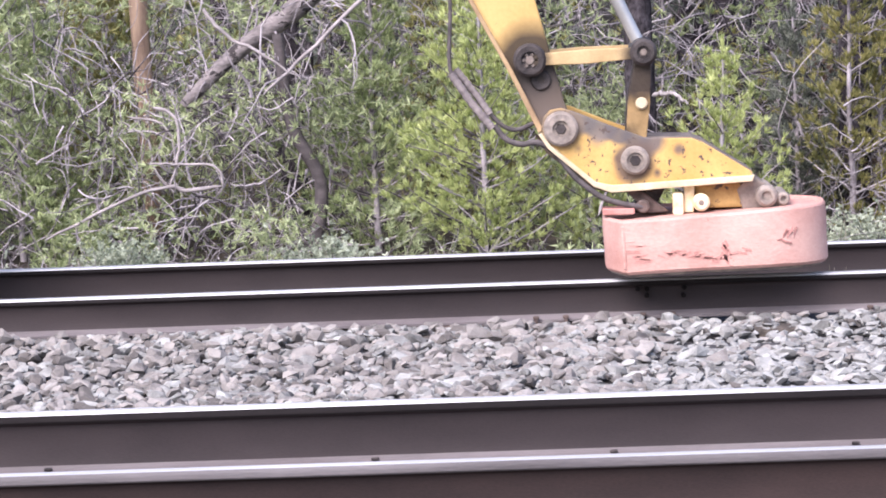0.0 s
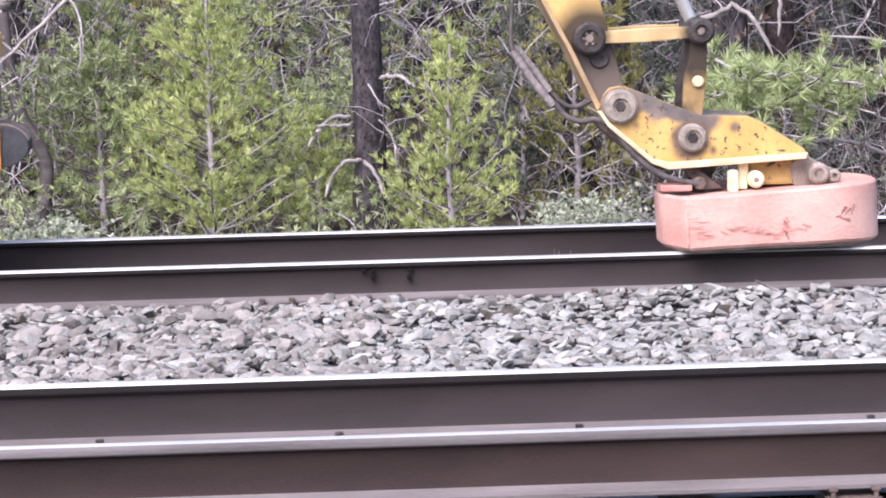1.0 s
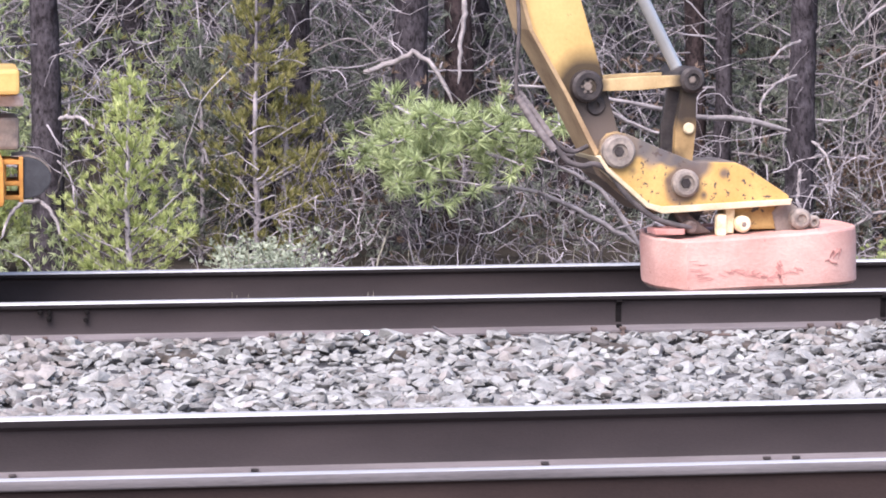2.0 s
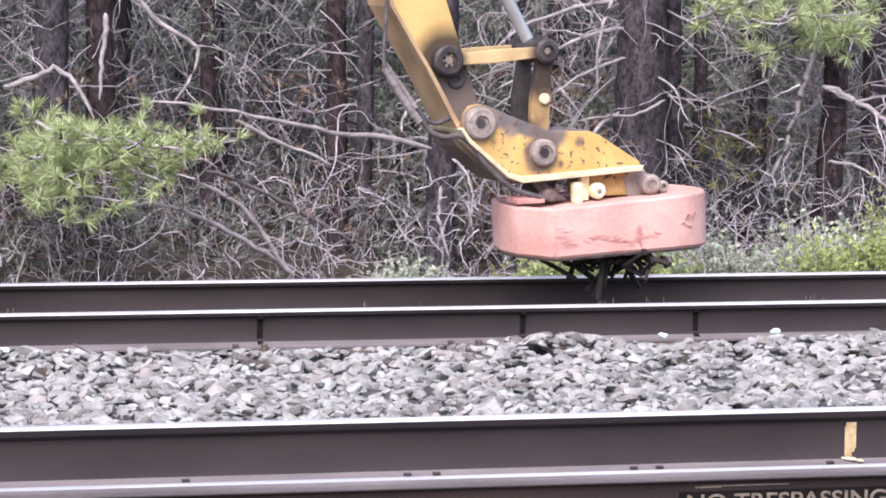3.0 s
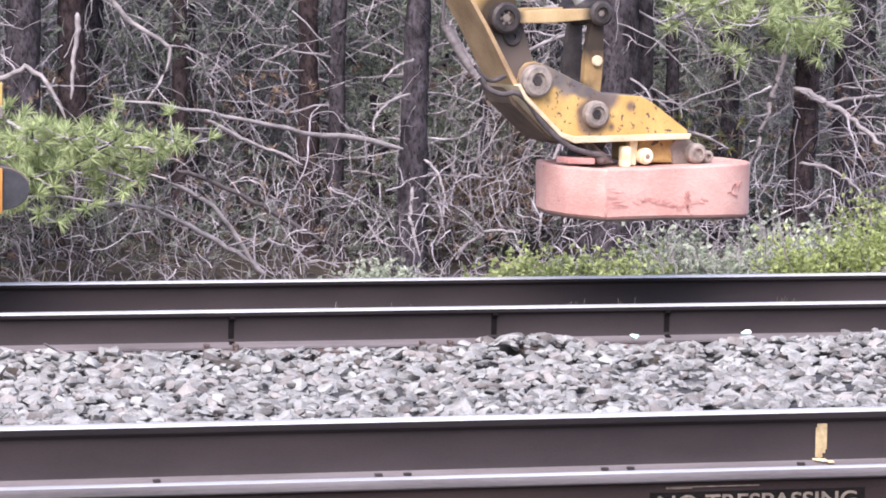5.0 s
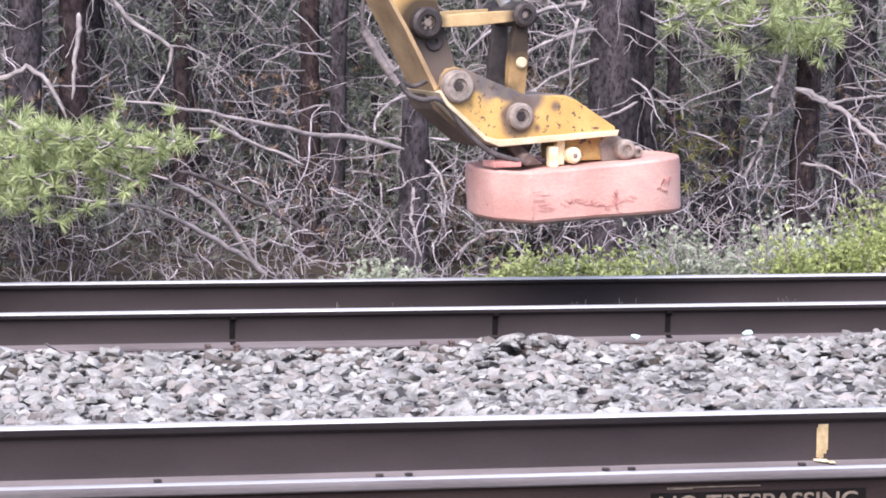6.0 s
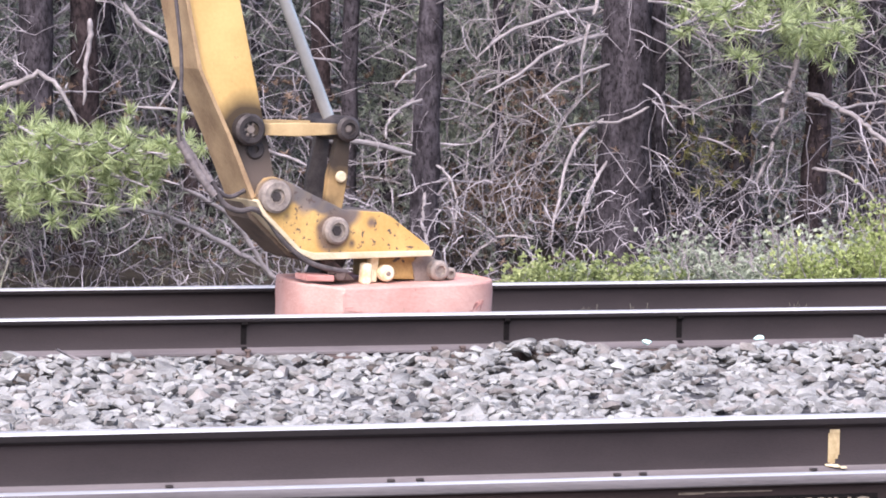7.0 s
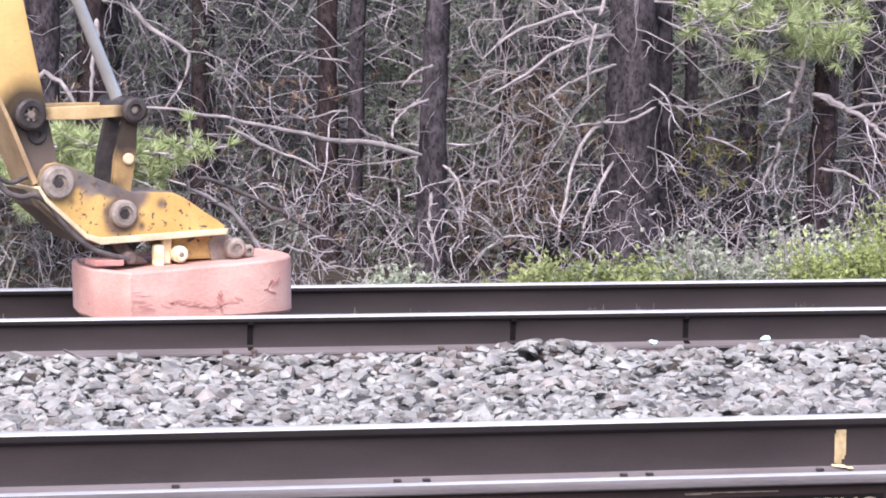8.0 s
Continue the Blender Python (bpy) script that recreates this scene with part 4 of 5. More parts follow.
def sapling(rng, x, y, height, spread, mat, label, z0=None, step=0.19, thick=0.032):
    """A young pine: whorls of rising branches set with needle tufts."""
    z0 = terrain(x, y) - 0.05 if z0 is None else z0
    ob = thing("pine_sapling", label, "tree", "young pines")
    n = 10
    h = np.linspace(0, height, n)
    path = np.stack([x + 0.02 * np.cumsum(rng.normal(0, 0.5, n)), np.full(n, y), z0 + h], 1)
    mesh_object("trunk", *tube(path, np.linspace(thick, 0.008, n), 8), M_DEAD, ob, smooth=True)
    twigs, at, way = [], [], []
    z = 0.12
    while z < height * 0.98:
        k = z / height
        for a in rng.uniform(0, 2 * math.pi) + np.arange(7) * 2 * math.pi / 7 + rng.normal(0, 0.25, 7):
            ln = spread * (1 - k) ** 0.8 * rng.uniform(0.6, 1.1) + 0.07
            base = np.array([np.interp(z, h, path[:, 0]), y, z0 + z + rng.normal(0, 0.03)])
            rise = 0.25 + 0.5 * k
            q = rod_path(rng, base, (math.cos(a), math.sin(a), rise), ln, 6, -0.06, 0.07)
            twigs.append(tube(q, np.linspace(0.009, 0.003, 6) * (1.3 - k), 4))
            m = max(3, int(ln / 0.04))
            s = rng.uniform(0.22, 1.0, m)
            for u in s:
                i = min(int(u * 5), 4)
                g = u * 5 - i
                p = q[i] * (1 - g) + q[i + 1] * g
                d = q[i + 1] - q[i]
                d /= np.linalg.norm(d)
                o = rng.normal(0, 1, 3) * 0.045 * (0.4 + ln)
                at.append(p + o)
                way.append(d * 0.9 + np.array([0, 0, 0.55]) + o * 3)
            at.append(q[-1])
            way.append(np.array([0, 0, 1.2]) + (q[-1] - q[-2]))
        z += step * rng.uniform(0.8, 1.2)
    for k in range(4):
        at.append(path[-1] + (0, 0, 0.03 * k))
        way.append(np.array([0, 0, 2.0]))
    mesh_object("branchwork", *merge(twigs), M_DEAD, ob, "thin brown branches")["kind"] = "stuff"
    mesh_object("needles", *tufts(rng, np.array(at), np.array(way), 0.078, 20, 0.0085, 0.9), mat, ob, "fresh green needle tufts")
    return ob


def bough(rng, root, tips, mat, label, length=0.13, count=34, parent=None):
    """A living bough: crooked limb from its root to each tip, with fans of long needles."""
    ob = thing("pine_bough", label, "branch")
    twigs, at, way = [], [], []
    for tx, ty, tz, spread, n in tips:
        mid = (np.array(root) + (tx, ty, tz)) / 2 + rng.normal(0, 0.08, 3)
        q = spline([root, mid, (tx, ty, tz)], 12)
        twigs.append(tube(q, np.linspace(0.022, 0.007, 12), 5))
        for _ in range(n):
            u = rng.uniform(0.35, 1.0)
            p = q[int(u * 11)]
            e = p + rng.normal(0, 1, 3) * np.array([spread, spread, spread * 0.55])
            twigs.append(tube(np.array([p, (p + e) / 2 + (0, 0, -0.015), e]), [0.006, 0.005, 0.004], 4))
            d = e - p
            at.append(e)
            way.append(d / (np.linalg.norm(d) + 1e-6) * 0.7 + np.array([0, 0, 0.25]))
    mesh_object("limb", *merge(twigs), M_DEAD, ob, "grey brown limb and twigs")
    mesh_object("needles", *tufts(rng, np.array(at), np.array(way), length, count, 0.0095, 1.15), mat, ob, "long green needle fans")
    return ob


def brush(name, rng, n, xr, yr, zr, length, r, label, tilt=0.6, mat=None, droop=0.03):
    """A thicket of bare twigs that one could not count."""
    pieces = []
    for _ in range(n):
        x, y = rng.uniform(*xr), rng.uniform(*yr)
        z = rng.uniform(*zr)
        up = rng.choice([1, -1], p=[0.6, 0.4])
        way = (rng.normal(0, tilt), rng.normal(0, tilt * 0.6), up * rng.uniform(0.1, 1.0))
        q = rod_path(rng, (x, y, z), way, length * rng.lognormal(0, 0.45), 9, droop * rng.uniform(-1, 2.5), 0.27)
        q[:, 2] = np.maximum(q[:, 2], -1.0)
        rr = r * rng.lognormal(0, 0.35)
        pieces.append(tube(q, np.linspace(rr, rr * 0.3, 9), 4))
    return tagged(mesh_object(name, *merge(pieces), mat or M_DEAD), label, "undergrowth", kind="stuff")


def foliage(name, rng, n, xr, yr, zr, length, count, width, mat, label, patch=0.6, seed=0.0):
    """Loose drifts of needles or leaves of the wood behind, thinned in patches."""
    at = np.stack([rng.uniform(*xr, n * 3), rng.uniform(*yr, n * 3), rng.uniform(*zr, n * 3)], 1)
    keep = np.array([noise.noise((p[0] * patch, p[1] * patch * 0.7, p[2] * patch * 1.3 + seed)) for p in at])
    at = at[np.argsort(-keep + rng.normal(0, 0.12, len(keep)))[:n]]
    way = rng.normal(0, 0.6, (n, 3)) + (0, -0.2, 0.45)
    return tagged(mesh_object(name, *tufts(rng, at, way, length, count, width, 1.0), mat), label, "foliage", kind="stuff")


def shrub(rng, x, y, w, h, mat, label, n=1300, leaf=0.027):
    ob = thing("shrub", label, "shrub", "low shrubs along the wood's edge")
    z0 = terrain(x, y) - 0.05
    stems, at, way = [], [], []
    for _ in range(26):
        a = rng.uniform(0, 2 * math.pi)
        q = rod_path(rng, (x + rng.normal(0, w * 0.2), y + rng.normal(0, 0.1), z0), (math.cos(a) * w * 0.8, math.sin(a) * 0.4, h), h * rng.uniform(0.7, 1.1), 6, 0.02, 0.15)
        stems.append(tube(q, np.linspace(0.011, 0.003, 6), 4))
        for _ in range(n // 26):
            i = rng.integers(2, 6)
            at.append(q[i] + rng.normal(0, 0.085, 3))
            way.append((rng.normal(), rng.normal() - 0.3, rng.uniform(0, 1.2)))
    mesh_object("stemwork", *merge(stems), M_DEAD, ob, "thin grey stems")["kind"] = "stuff"
    mesh_object("leaves", *tufts(rng, np.array(at), np.array(way), leaf * 1.7, 5, leaf * 0.75, 1.1), mat, ob)
    return ob


def log(rng, points, r0, r1, mat, label, name="fallen_log", sub=0):
    q = spline(points, 18)
    radii = np.linspace(r0, r1, 18)
    if max(r0, r1) < 0.04:
        q[1:-1] += rng.normal(0, 0.35 * (r0 + r1) / 2, (16, 3))
        radii[[0, 1, -2, -1]] *= (0.4, 0.85, 0.7, 0.25)
    pieces = [tube(q, radii, 12)]
    ob = thing(name, label, "dead wood")
    mesh_object("stem", *pieces[0], mat, ob, smooth=True)
    if sub:
        for _ in range(sub):
            i = rng.integers(3, 17)
            tw = []
            limb(rng, q[i], rng.normal(0, 1, 3) + (0, -0.3, 0.2), rng.uniform(0.25, 0.8), min(r1 * 0.5 + 0.003, 0.011), tw, 2)
            mesh_object("side_twig", *merge(tw), M_DEAD, ob, "bare grey side twig")
    return ob


def build_forest():
    rng = np.random.default_rng(77)
    # standing trunks at the wood's edge: x, y, radius, dead limbs, bark
    for x, y, r, n, bark, lean, lab in ((0.95, 28.2, 0.132, 20, M_BARK, 0.01, "dark pine trunk with broken curved dead limbs"),
                                        (2.79, 29.5, 0.14, 12, M_BARK, 0.0, "dark pine trunk among olive green foliage"),
                                        (4.17, 30.2, 0.17, 12, M_BARK, 0.01, "thick grey-black pine trunk behind a green bough"), (4.74, 30.6, 0.14, 12, M_BARK_RED, -0.01, "reddish-barked pine trunk with grey dead limbs"),
                                        (7.45, 29.2, 0.128, 14, M_BARK, 0.025, "dark pine trunk with curved pale dead limbs"), (7.75, 30.2, 0.1, 12, M_BARK, 0.01, "slender dark pine trunk behind another"),
                                        (9.36, 29.5, 0.255, 18, M_BARK, 0.012, "thick grey-black pine trunk with many dead limbs"), (9.78, 29.9, 0.1, 8, M_BARK, 0.0, "dark pine trunk close behind a thick one"),
                                        (10.19, 30.3, 0.068, 8, M_BARK, 0.0, "slender dark pine trunk"), (10.84, 30.6, 0.09, 10, M_BARK, 0.01, "slender dark pine trunk"),
                                        (11.2, 29.8, 0.125, 16, M_BARK_RED, 0.06, "dark reddish-brown pine trunk with bare limbs"), (11.98, 30.6, 0.11, 12, M_BARK, 0.0, "dark pine trunk at the wood's edge"),
                                        (12.5, 31.5, 0.16, 14, M_BARK, 0.0, ""), (11.45, 32.6, 0.14, 10, M_BARK, 0.02, ""), (11.0, 33.4, 0.12, 10, M_BARK, -0.02, ""),
                                        (6.98, 31.1, 0.11, 20, M_BARK_RED, 0.0, "reddish-barked pine trunk wrapped in dead twigs"), (7.12, 30.7, 0.085, 12, M_BARK, 0.0, "slender dark pine trunk"),
                                        (8.55, 30.6, 0.06, 8, M_BARK, 0.0, "slender dark pine trunk"), (8.95, 31.0, 0.075, 8, M_BARK, 0.01, "slender dark pine trunk"), (5.75, 31.2, 0.075, 12, M_BARK_RED, 0.0, "slender reddish pine trunk"),
                                        (6.25, 33.5, 0.12, 12, M_BARK, 0.0, ""), (5.3, 33.5, 0.13, 12, M_BARK, 0.0, ""), (8.2, 33.5, 0.12, 10, M_BARK, 0.0, ""), (9.9, 34, 0.1, 12, M_BARK, 0.0, ""), (3.4, 31.5, 0.12, 12, M_BARK, 0.0, ""),
                                        (13.6, 33, 0.16, 12, M_BARK, 0.0, ""), (-2.05, 31, 0.11, 22, M_BARK, 0.0, "thin dark trunk overgrown with dead branches"),
                                        (-5.4, 32, 0.15, 12, M_BARK, 0.0, ""), (-0.9, 33.5, 0.12, 10, M_BARK, 0.0, ""), (2.0, 34, 0.12, 12, M_BARK, 0.0, ""), (3.7, 35, 0.12, 12, M_BARK, 0.0, "")):
        tree(rng, x, y, r, rng.uniform(8, 11), n, bark, lab, (lean, 0))
    # the darker wood behind
    for _ in range(46):
        x, y = rng.uniform(-10, 20), rng.uniform(36.5, 54)
        tree(rng, x, y, rng.uniform(0.07, 0.17), rng.uniform(8, 12), 6, M_BARK, "pine trunk deep in the shaded wood", (rng.normal(0, 0.02), 0), crown=300, reach=1.4)
    # snag and leaning log on the left
    log(rng, [(-3.24, 30, -1.0), (-3.24, 30, 0.1), (-3.27, 30, 0.9), (-3.31, 30, 2.6)], 0.085, 0.08, M_PEELED, "standing dead trunk with peeled tan wood", "snag", 5)
    log(rng, [(-2.82, 28.9, 0.5), (-2.36, 28.95, 0.93), (-1.78, 29.0, 1.34), (-0.84, 29.3, 2.28)], 0.045, 0.12, M_OLDLOG, "grey dead log leaning through the branches", "leaning_log", 20)
    log(rng, [(-2.09, 28.1, 0.614), (-1.77, 28.2, 0.893), (-1.21, 28.3, 1.404), (-0.74, 28.4, 1.73)], 0.012, 0.022, M_LOG, "thin pale leaning dead branch", "dead_branch", 2)
    log(rng, [(-3.9, 28, -0.5), (-3.3, 28, -0.22), (-2.9, 28, -0.1), (-2.75, 28, -0.13), (-2.44, 28, -0.11)], 0.012, 0.018, M_LOG, "bleached arching dead branch", "dead_branch", 0)
    log(rng, [(-2.44, 28, -0.11), (-2.5, 28, 0.05), (-2.8, 28, 0.08), (-3.05, 28, 0.1)], 0.014, 0.008, M_LOG, "bleached arching dead branch", "dead_branch", 0)
    log(rng, [(-3.25, 28.5, 0.45), (-3.0, 28.5, 0.4), (-2.88, 28.5, 0.25), (-2.86, 28.5, -0.05)], 0.009, 0.015, M_LOG, "bleached hooked dead branch", "dead_branch", 0)
    log(rng, [(-3.3, 28.6, 0.4), (-3.1, 28.6, 0.25), (-3.05, 28.6, 0.0), (-2.9, 28.6, -0.2)], 0.009, 0.014, M_LOG, "bleached hooked dead branch", "dead_branch", 0)
    # young pines
    sapling(rng, -0.3, 28, 2.7, 0.95, M_SAPLING, "bright yellow-green young pine before the wood")
    sapling(rng, 1.58, 27.5, 1.72, 0.78, M_SAPLING, "bright green bushy young pine beside a dark trunk", thick=0.028)
    sapling(rng, 0.55, 28.6, 0.95, 0.5, M_SAPLING, "small bright green pine seedling")
    sapling(rng, -1.25, 29, 2.6, 0.75, M_NEEDLE, "green young pine half hidden by brush")
    sapling(rng, -4.3, 29.5, 2.6, 0.9, M_NEEDLE, "green young pine half hidden by brush")
    sapling(rng, -3.7, 30.8, 2.9, 0.85, M_OLIVE, "olive green young pine in the brush")
    sapling(rng, -5.3, 29, 1.9, 0.9, M_NEEDLE, "green young pine half hidden by brush")
    sapling(rng, -0.6, 31.2, 3.2, 0.8, M_OLIVE, "olive green young pine in the brush")
    sapling(rng, 2.7, 28.8, 2.6, 0.8, M_OLIVE, "olive green fir with yellowing tips", step=0.3)
    sapling(rng, 3.0, 29.4, 1.9, 0.7, M_OLIVE, "olive green fir with yellowing tips", step=0.3)
    sapling(rng, 2.3, 29.3, 1.9, 0.5, M_SHADENEEDLE, "dark green young fir in the shade")
    # living boughs that reach out of the wood
    bough(rng, (4.0, 29.6, 0.25), [(3.56, 26.6, 0.37, 0.1, 22), (3.82, 26.6, 0.50, 0.11, 26), (4.12, 26.6, 0.54, 0.12, 30), (4.43, 26.6, 0.52, 0.12, 30), (4.70, 26.6, 0.45, 0.12, 28), (4.96, 26.6, 0.50, 0.11, 28), (5.15, 26.6, 0.51, 0.1, 26), (3.78, 26.6, 0.22, 0.13, 28), (4.17, 26.6, 0.26, 0.12, 24), (4.54, 26.6, 0.21, 0.1, 18), (4.83, 26.6, 0.21, 0.08, 12), (3.60, 26.6, 0.04, 0.12, 22), (3.89, 26.6, -0.09, 0.11, 18), (4.26, 26.6, 0.04, 0.08, 10), (3.26, 26.6, 0.22, 0.12, 20)], M_BOUGH, "living green pine bough with long needle fans", 0.13, 46)
    bough(rng, (11.6, 30.5, 1.6), [(9.25, 27.9, 1.42, 0.13, 30), (9.65, 27.9, 1.5, 0.18, 42), (10.05, 27.9, 1.36, 0.17, 42), (10.45, 28.0, 1.45, 0.17, 40), (10.85, 28.1, 1.3, 0.13, 28), (9.9, 28.0, 1.1, 0.1, 18)], M_BOUGH, "bright green pine bough with star-like needle fans", 0.15, 42)
    bough(rng, (10.1, 30.5, 0.4), [(9.75, 29.6, 0.1, 0.12, 12), (10.5, 29.6, 0.25, 0.12, 12), (10.3, 29.6, -0.1, 0.1, 10)], M_OLIVE, "sparse olive pine twigs against a trunk", 0.1, 18)
    bough(rng, (8.0, 30.8, 0.9), [(7.6, 30.2, 0.85, 0.12, 12), (7.45, 30.2, 0.6, 0.1, 10), (8.4, 30.2, 0.9, 0.1, 8)], M_SHADENEEDLE, "sparse dark pine twigs against a trunk", 0.1, 18)
    # long bare limbs
    log(rng, [(7.32, 29.0, 0.29), (6.87, 28.83, 0.4), (6.47, 28.67, 0.43), (6.15, 28.5, 0.5), (5.72, 28.33, 0.58), (5.23, 28.17, 0.68), (4.48, 28.0, 0.79)], 0.0276, 0.0115, M_LOG, "long bare grey limb reaching out sideways", "dead_branch", 4)
    log(rng, [(5.45, 28.2, 0.58), (5.77, 28.23, 0.42), (6.1, 28.27, 0.29), (6.29, 28.3, 0.2)], 0.0168, 0.0098, M_LOG, "bare grey limb below a longer one", "dead_branch", 1)
    log(rng, [(5.15, 28.0, 0.19), (5.42, 28.05, 0.1), (5.78, 28.1, -0.06), (6.15, 28.15, -0.26), (6.45, 28.2, -0.44)], 0.0168, 0.021, M_DARKLIMB, "dark bare limb slanting to the ground", "dead_branch", 3)
    log(rng, [(5.04, 27.6, 0.11), (5.34, 27.62, -0.05), (5.54, 27.65, -0.26), (5.7, 27.68, -0.5), (5.85, 27.7, -0.66)], 0.0168, 0.0238, M_LOG, "bleached bare limb slanting to the ground", "dead_branch", 1)
    log(rng, [(4.46, 27.4, -0.05), (4.73, 27.45, -0.05), (5.08, 27.5, -0.18), (5.4, 27.55, -0.35), (5.69, 27.6, -0.53)], 0.014, 0.0238, M_LOG, "bleached bare limb slanting to the ground", "dead_branch", 2)
    log(rng, [(4.68, 28.4, 1.59), (4.82, 28.4, 1.4), (5.13, 28.4, 1.2), (5.17, 28.4, 1.1), (5.1, 28.4, 0.89), (4.96, 28.4, 0.68)], 0.023, 0.0092, M_LOG, "crooked bare grey limb among the trunks", "dead_branch", 2)
    log(rng, [(4.34, 28.0, 1.46), (4.34, 28.0, 1.28), (4.31, 28.0, 1.05), (4.29, 28.0, 0.76)], 0.0252, 0.0126, M_LOG, "thin broken dead branch hanging down", "dead_branch", 0)
    log(rng, [(3.59, 28.6, 0.84), (3.84, 28.52, 0.92), (4.0, 28.45, 1.0), (4.16, 28.38, 0.85), (4.29, 28.3, 0.59)], 0.0252, 0.0168, M_LOG, "crooked bare grey limb among the trunks", "dead_branch", 1)
    log(rng, [(7.39, 28.9, 1.06), (7.18, 28.7, 1.01), (7.01, 28.5, 0.89)], 0.0168, 0.0084, M_LOG, "curved pale dead limb on a trunk", "dead_branch", 0)
    log(rng, [(7.35, 28.9, 0.77), (7.12, 28.73, 0.7), (6.97, 28.57, 0.58), (6.91, 28.4, 0.46)], 0.0168, 0.0084, M_LOG, "curved pale dead limb on a trunk", "dead_branch", 0)
    log(rng, [(7.37, 28.8, -0.01), (7.32, 28.73, -0.22), (7.33, 28.67, -0.36), (7.38, 28.6, -0.6)], 0.0168, 0.0112, M_LOG, "curved pale dead limb on a trunk", "dead_branch", 0)
    log(rng, [(7.46, 28.8, 0.21), (7.54, 28.7, 0.12), (7.59, 28.6, -0.07), (7.56, 28.5, -0.26)], 0.014, 0.0084, M_LOG, "curved pale dead limb on a trunk", "dead_branch", 1)
    log(rng, [(9.03, 29.2, 1.56), (8.75, 29.02, 1.54), (8.45, 28.85, 1.48), (8.04, 28.68, 1.36), (7.71, 28.5, 1.13)], 0.0238, 0.0112, M_LOG, "long bare pale limb on a thick trunk", "dead_branch", 3)
    log(rng, [(8.92, 28.8, 1.71), (8.81, 28.8, 1.44), (8.75, 28.8, 1.16), (8.74, 28.8, 0.81)], 0.0196, 0.0098, M_LOG, "thin bleached dead branch hanging down", "dead_branch", 1)
    log(rng, [(9.1, 29.2, 1.33), (8.8, 29.0, 1.29), (8.48, 28.8, 1.2), (8.14, 28.6, 1.01), (7.76, 28.4, 0.84)], 0.021, 0.0112, M_LOG, "long bare pale limb on a thick trunk", "dead_branch", 3)
    log(rng, [(9.09, 29.1, 1.07), (8.82, 28.93, 1.0), (8.55, 28.77, 0.91), (8.31, 28.6, 0.79)], 0.0168, 0.0084, M_LOG, "bare pale limb on a thick trunk", "dead_branch", 2)
    log(rng, [(9.01, 29.0, 0.6), (8.76, 28.85, 0.46), (8.59, 28.7, 0.22), (8.49, 28.55, -0.05), (8.37, 28.4, -0.41)], 0.0196, 0.0112, M_LOG, "pale arching dead limb on a thick trunk", "dead_branch", 2)
    log(rng, [(9.05, 29.0, 0.23), (8.87, 28.83, 0.02), (8.72, 28.67, -0.21), (8.63, 28.5, -0.32)], 0.0168, 0.0084, M_LOG, "pale arching dead limb on a thick trunk", "dead_branch", 1)
    log(rng, [(9.46, 29.1, 0.7), (9.17, 29.0, 0.58), (8.88, 28.9, 0.57), (8.57, 28.8, 0.54)], 0.014, 0.0084, M_LOG, "bare dead limb on a thick trunk", "dead_branch", 1)
    log(rng, [(10.74, 28.8, 1.26), (10.66, 28.72, 1.04), (10.53, 28.65, 0.67), (10.39, 28.58, 0.34), (10.26, 28.5, 0.04)], 0.0322, 0.0161, M_OLDLOG, "slanting grey dead stem among the trunks", "dead_branch", 3)
    log(rng, [(10.74, 28.6, 0.85), (10.91, 28.5, 0.77), (11.17, 28.4, 0.61), (11.31, 28.3, 0.48), (11.44, 28.2, 0.33)], 0.0252, 0.0196, M_LOG, "pale bare limb reaching out sideways", "dead_branch", 2)
    log(rng, [(11.63, 28.7, 0.78), (11.26, 28.57, 0.75), (10.95, 28.43, 0.72), (10.68, 28.3, 0.83)], 0.0168, 0.0112, M_LOG, "pale bare limb reaching out sideways", "dead_branch", 1)
    log(rng, [(10.88, 28.8, 0.17), (11.05, 28.67, 0.15), (11.24, 28.53, 0.04), (11.43, 28.4, -0.2)], 0.0154, 0.0098, M_LOG, "pale bare limb reaching out sideways", "dead_branch", 2)
    log(rng, [(7.7, 28.6, -0.63), (7.8, 28.53, -0.48), (7.98, 28.47, -0.37), (8.24, 28.4, -0.4)], 0.014, 0.0084, M_LOG, "bleached twig close to the ground", "dead_branch", 1)
    log(rng, [(-2.55, 28.1, 1.33), (-2.39, 28.07, 1.12), (-2.06, 28.03, 0.93), (-1.85, 28.0, 0.78)], 0.0196, 0.0084, M_LOG, "bare pale dead branch in the brush", "dead_branch", 1)
    log(rng, [(-2.99, 28.1, 0.54), (-2.81, 28.07, 0.45), (-2.8, 28.03, 0.13), (-2.87, 28.0, -0.1)], 0.0168, 0.0098, M_LOG, "bleached hooked dead branch", "dead_branch", 0)
    log(rng, [(-2.0, 28.7, 1.08), (-1.92, 28.7, 0.35), (-1.69, 28.7, -0.17), (-1.77, 28.7, -0.76)], 0.045, 0.062, M_DARKLIMB, "dark crooked leaning stem in the brush", "dead_branch", 5)
    log(rng, [(0.8, 27.6, 0.23), (0.64, 27.57, 0.22), (0.52, 27.53, 0.11), (0.45, 27.5, -0.0)], 0.0196, 0.0098, M_LOG, "curved pale dead limb on a trunk", "dead_branch", 0)
    log(rng, [(0.8, 27.6, 0.16), (0.66, 27.55, 0.16), (0.52, 27.5, 0.17)], 0.0168, 0.0098, M_LOG, "pale dead limb on a trunk", "dead_branch", 0)
    log(rng, [(0.88, 27.6, -0.13), (0.76, 27.53, -0.12), (0.64, 27.47, -0.23), (0.57, 27.4, -0.4)], 0.0196, 0.0098, M_LOG, "curved pale dead limb on a trunk", "dead_branch", 0)
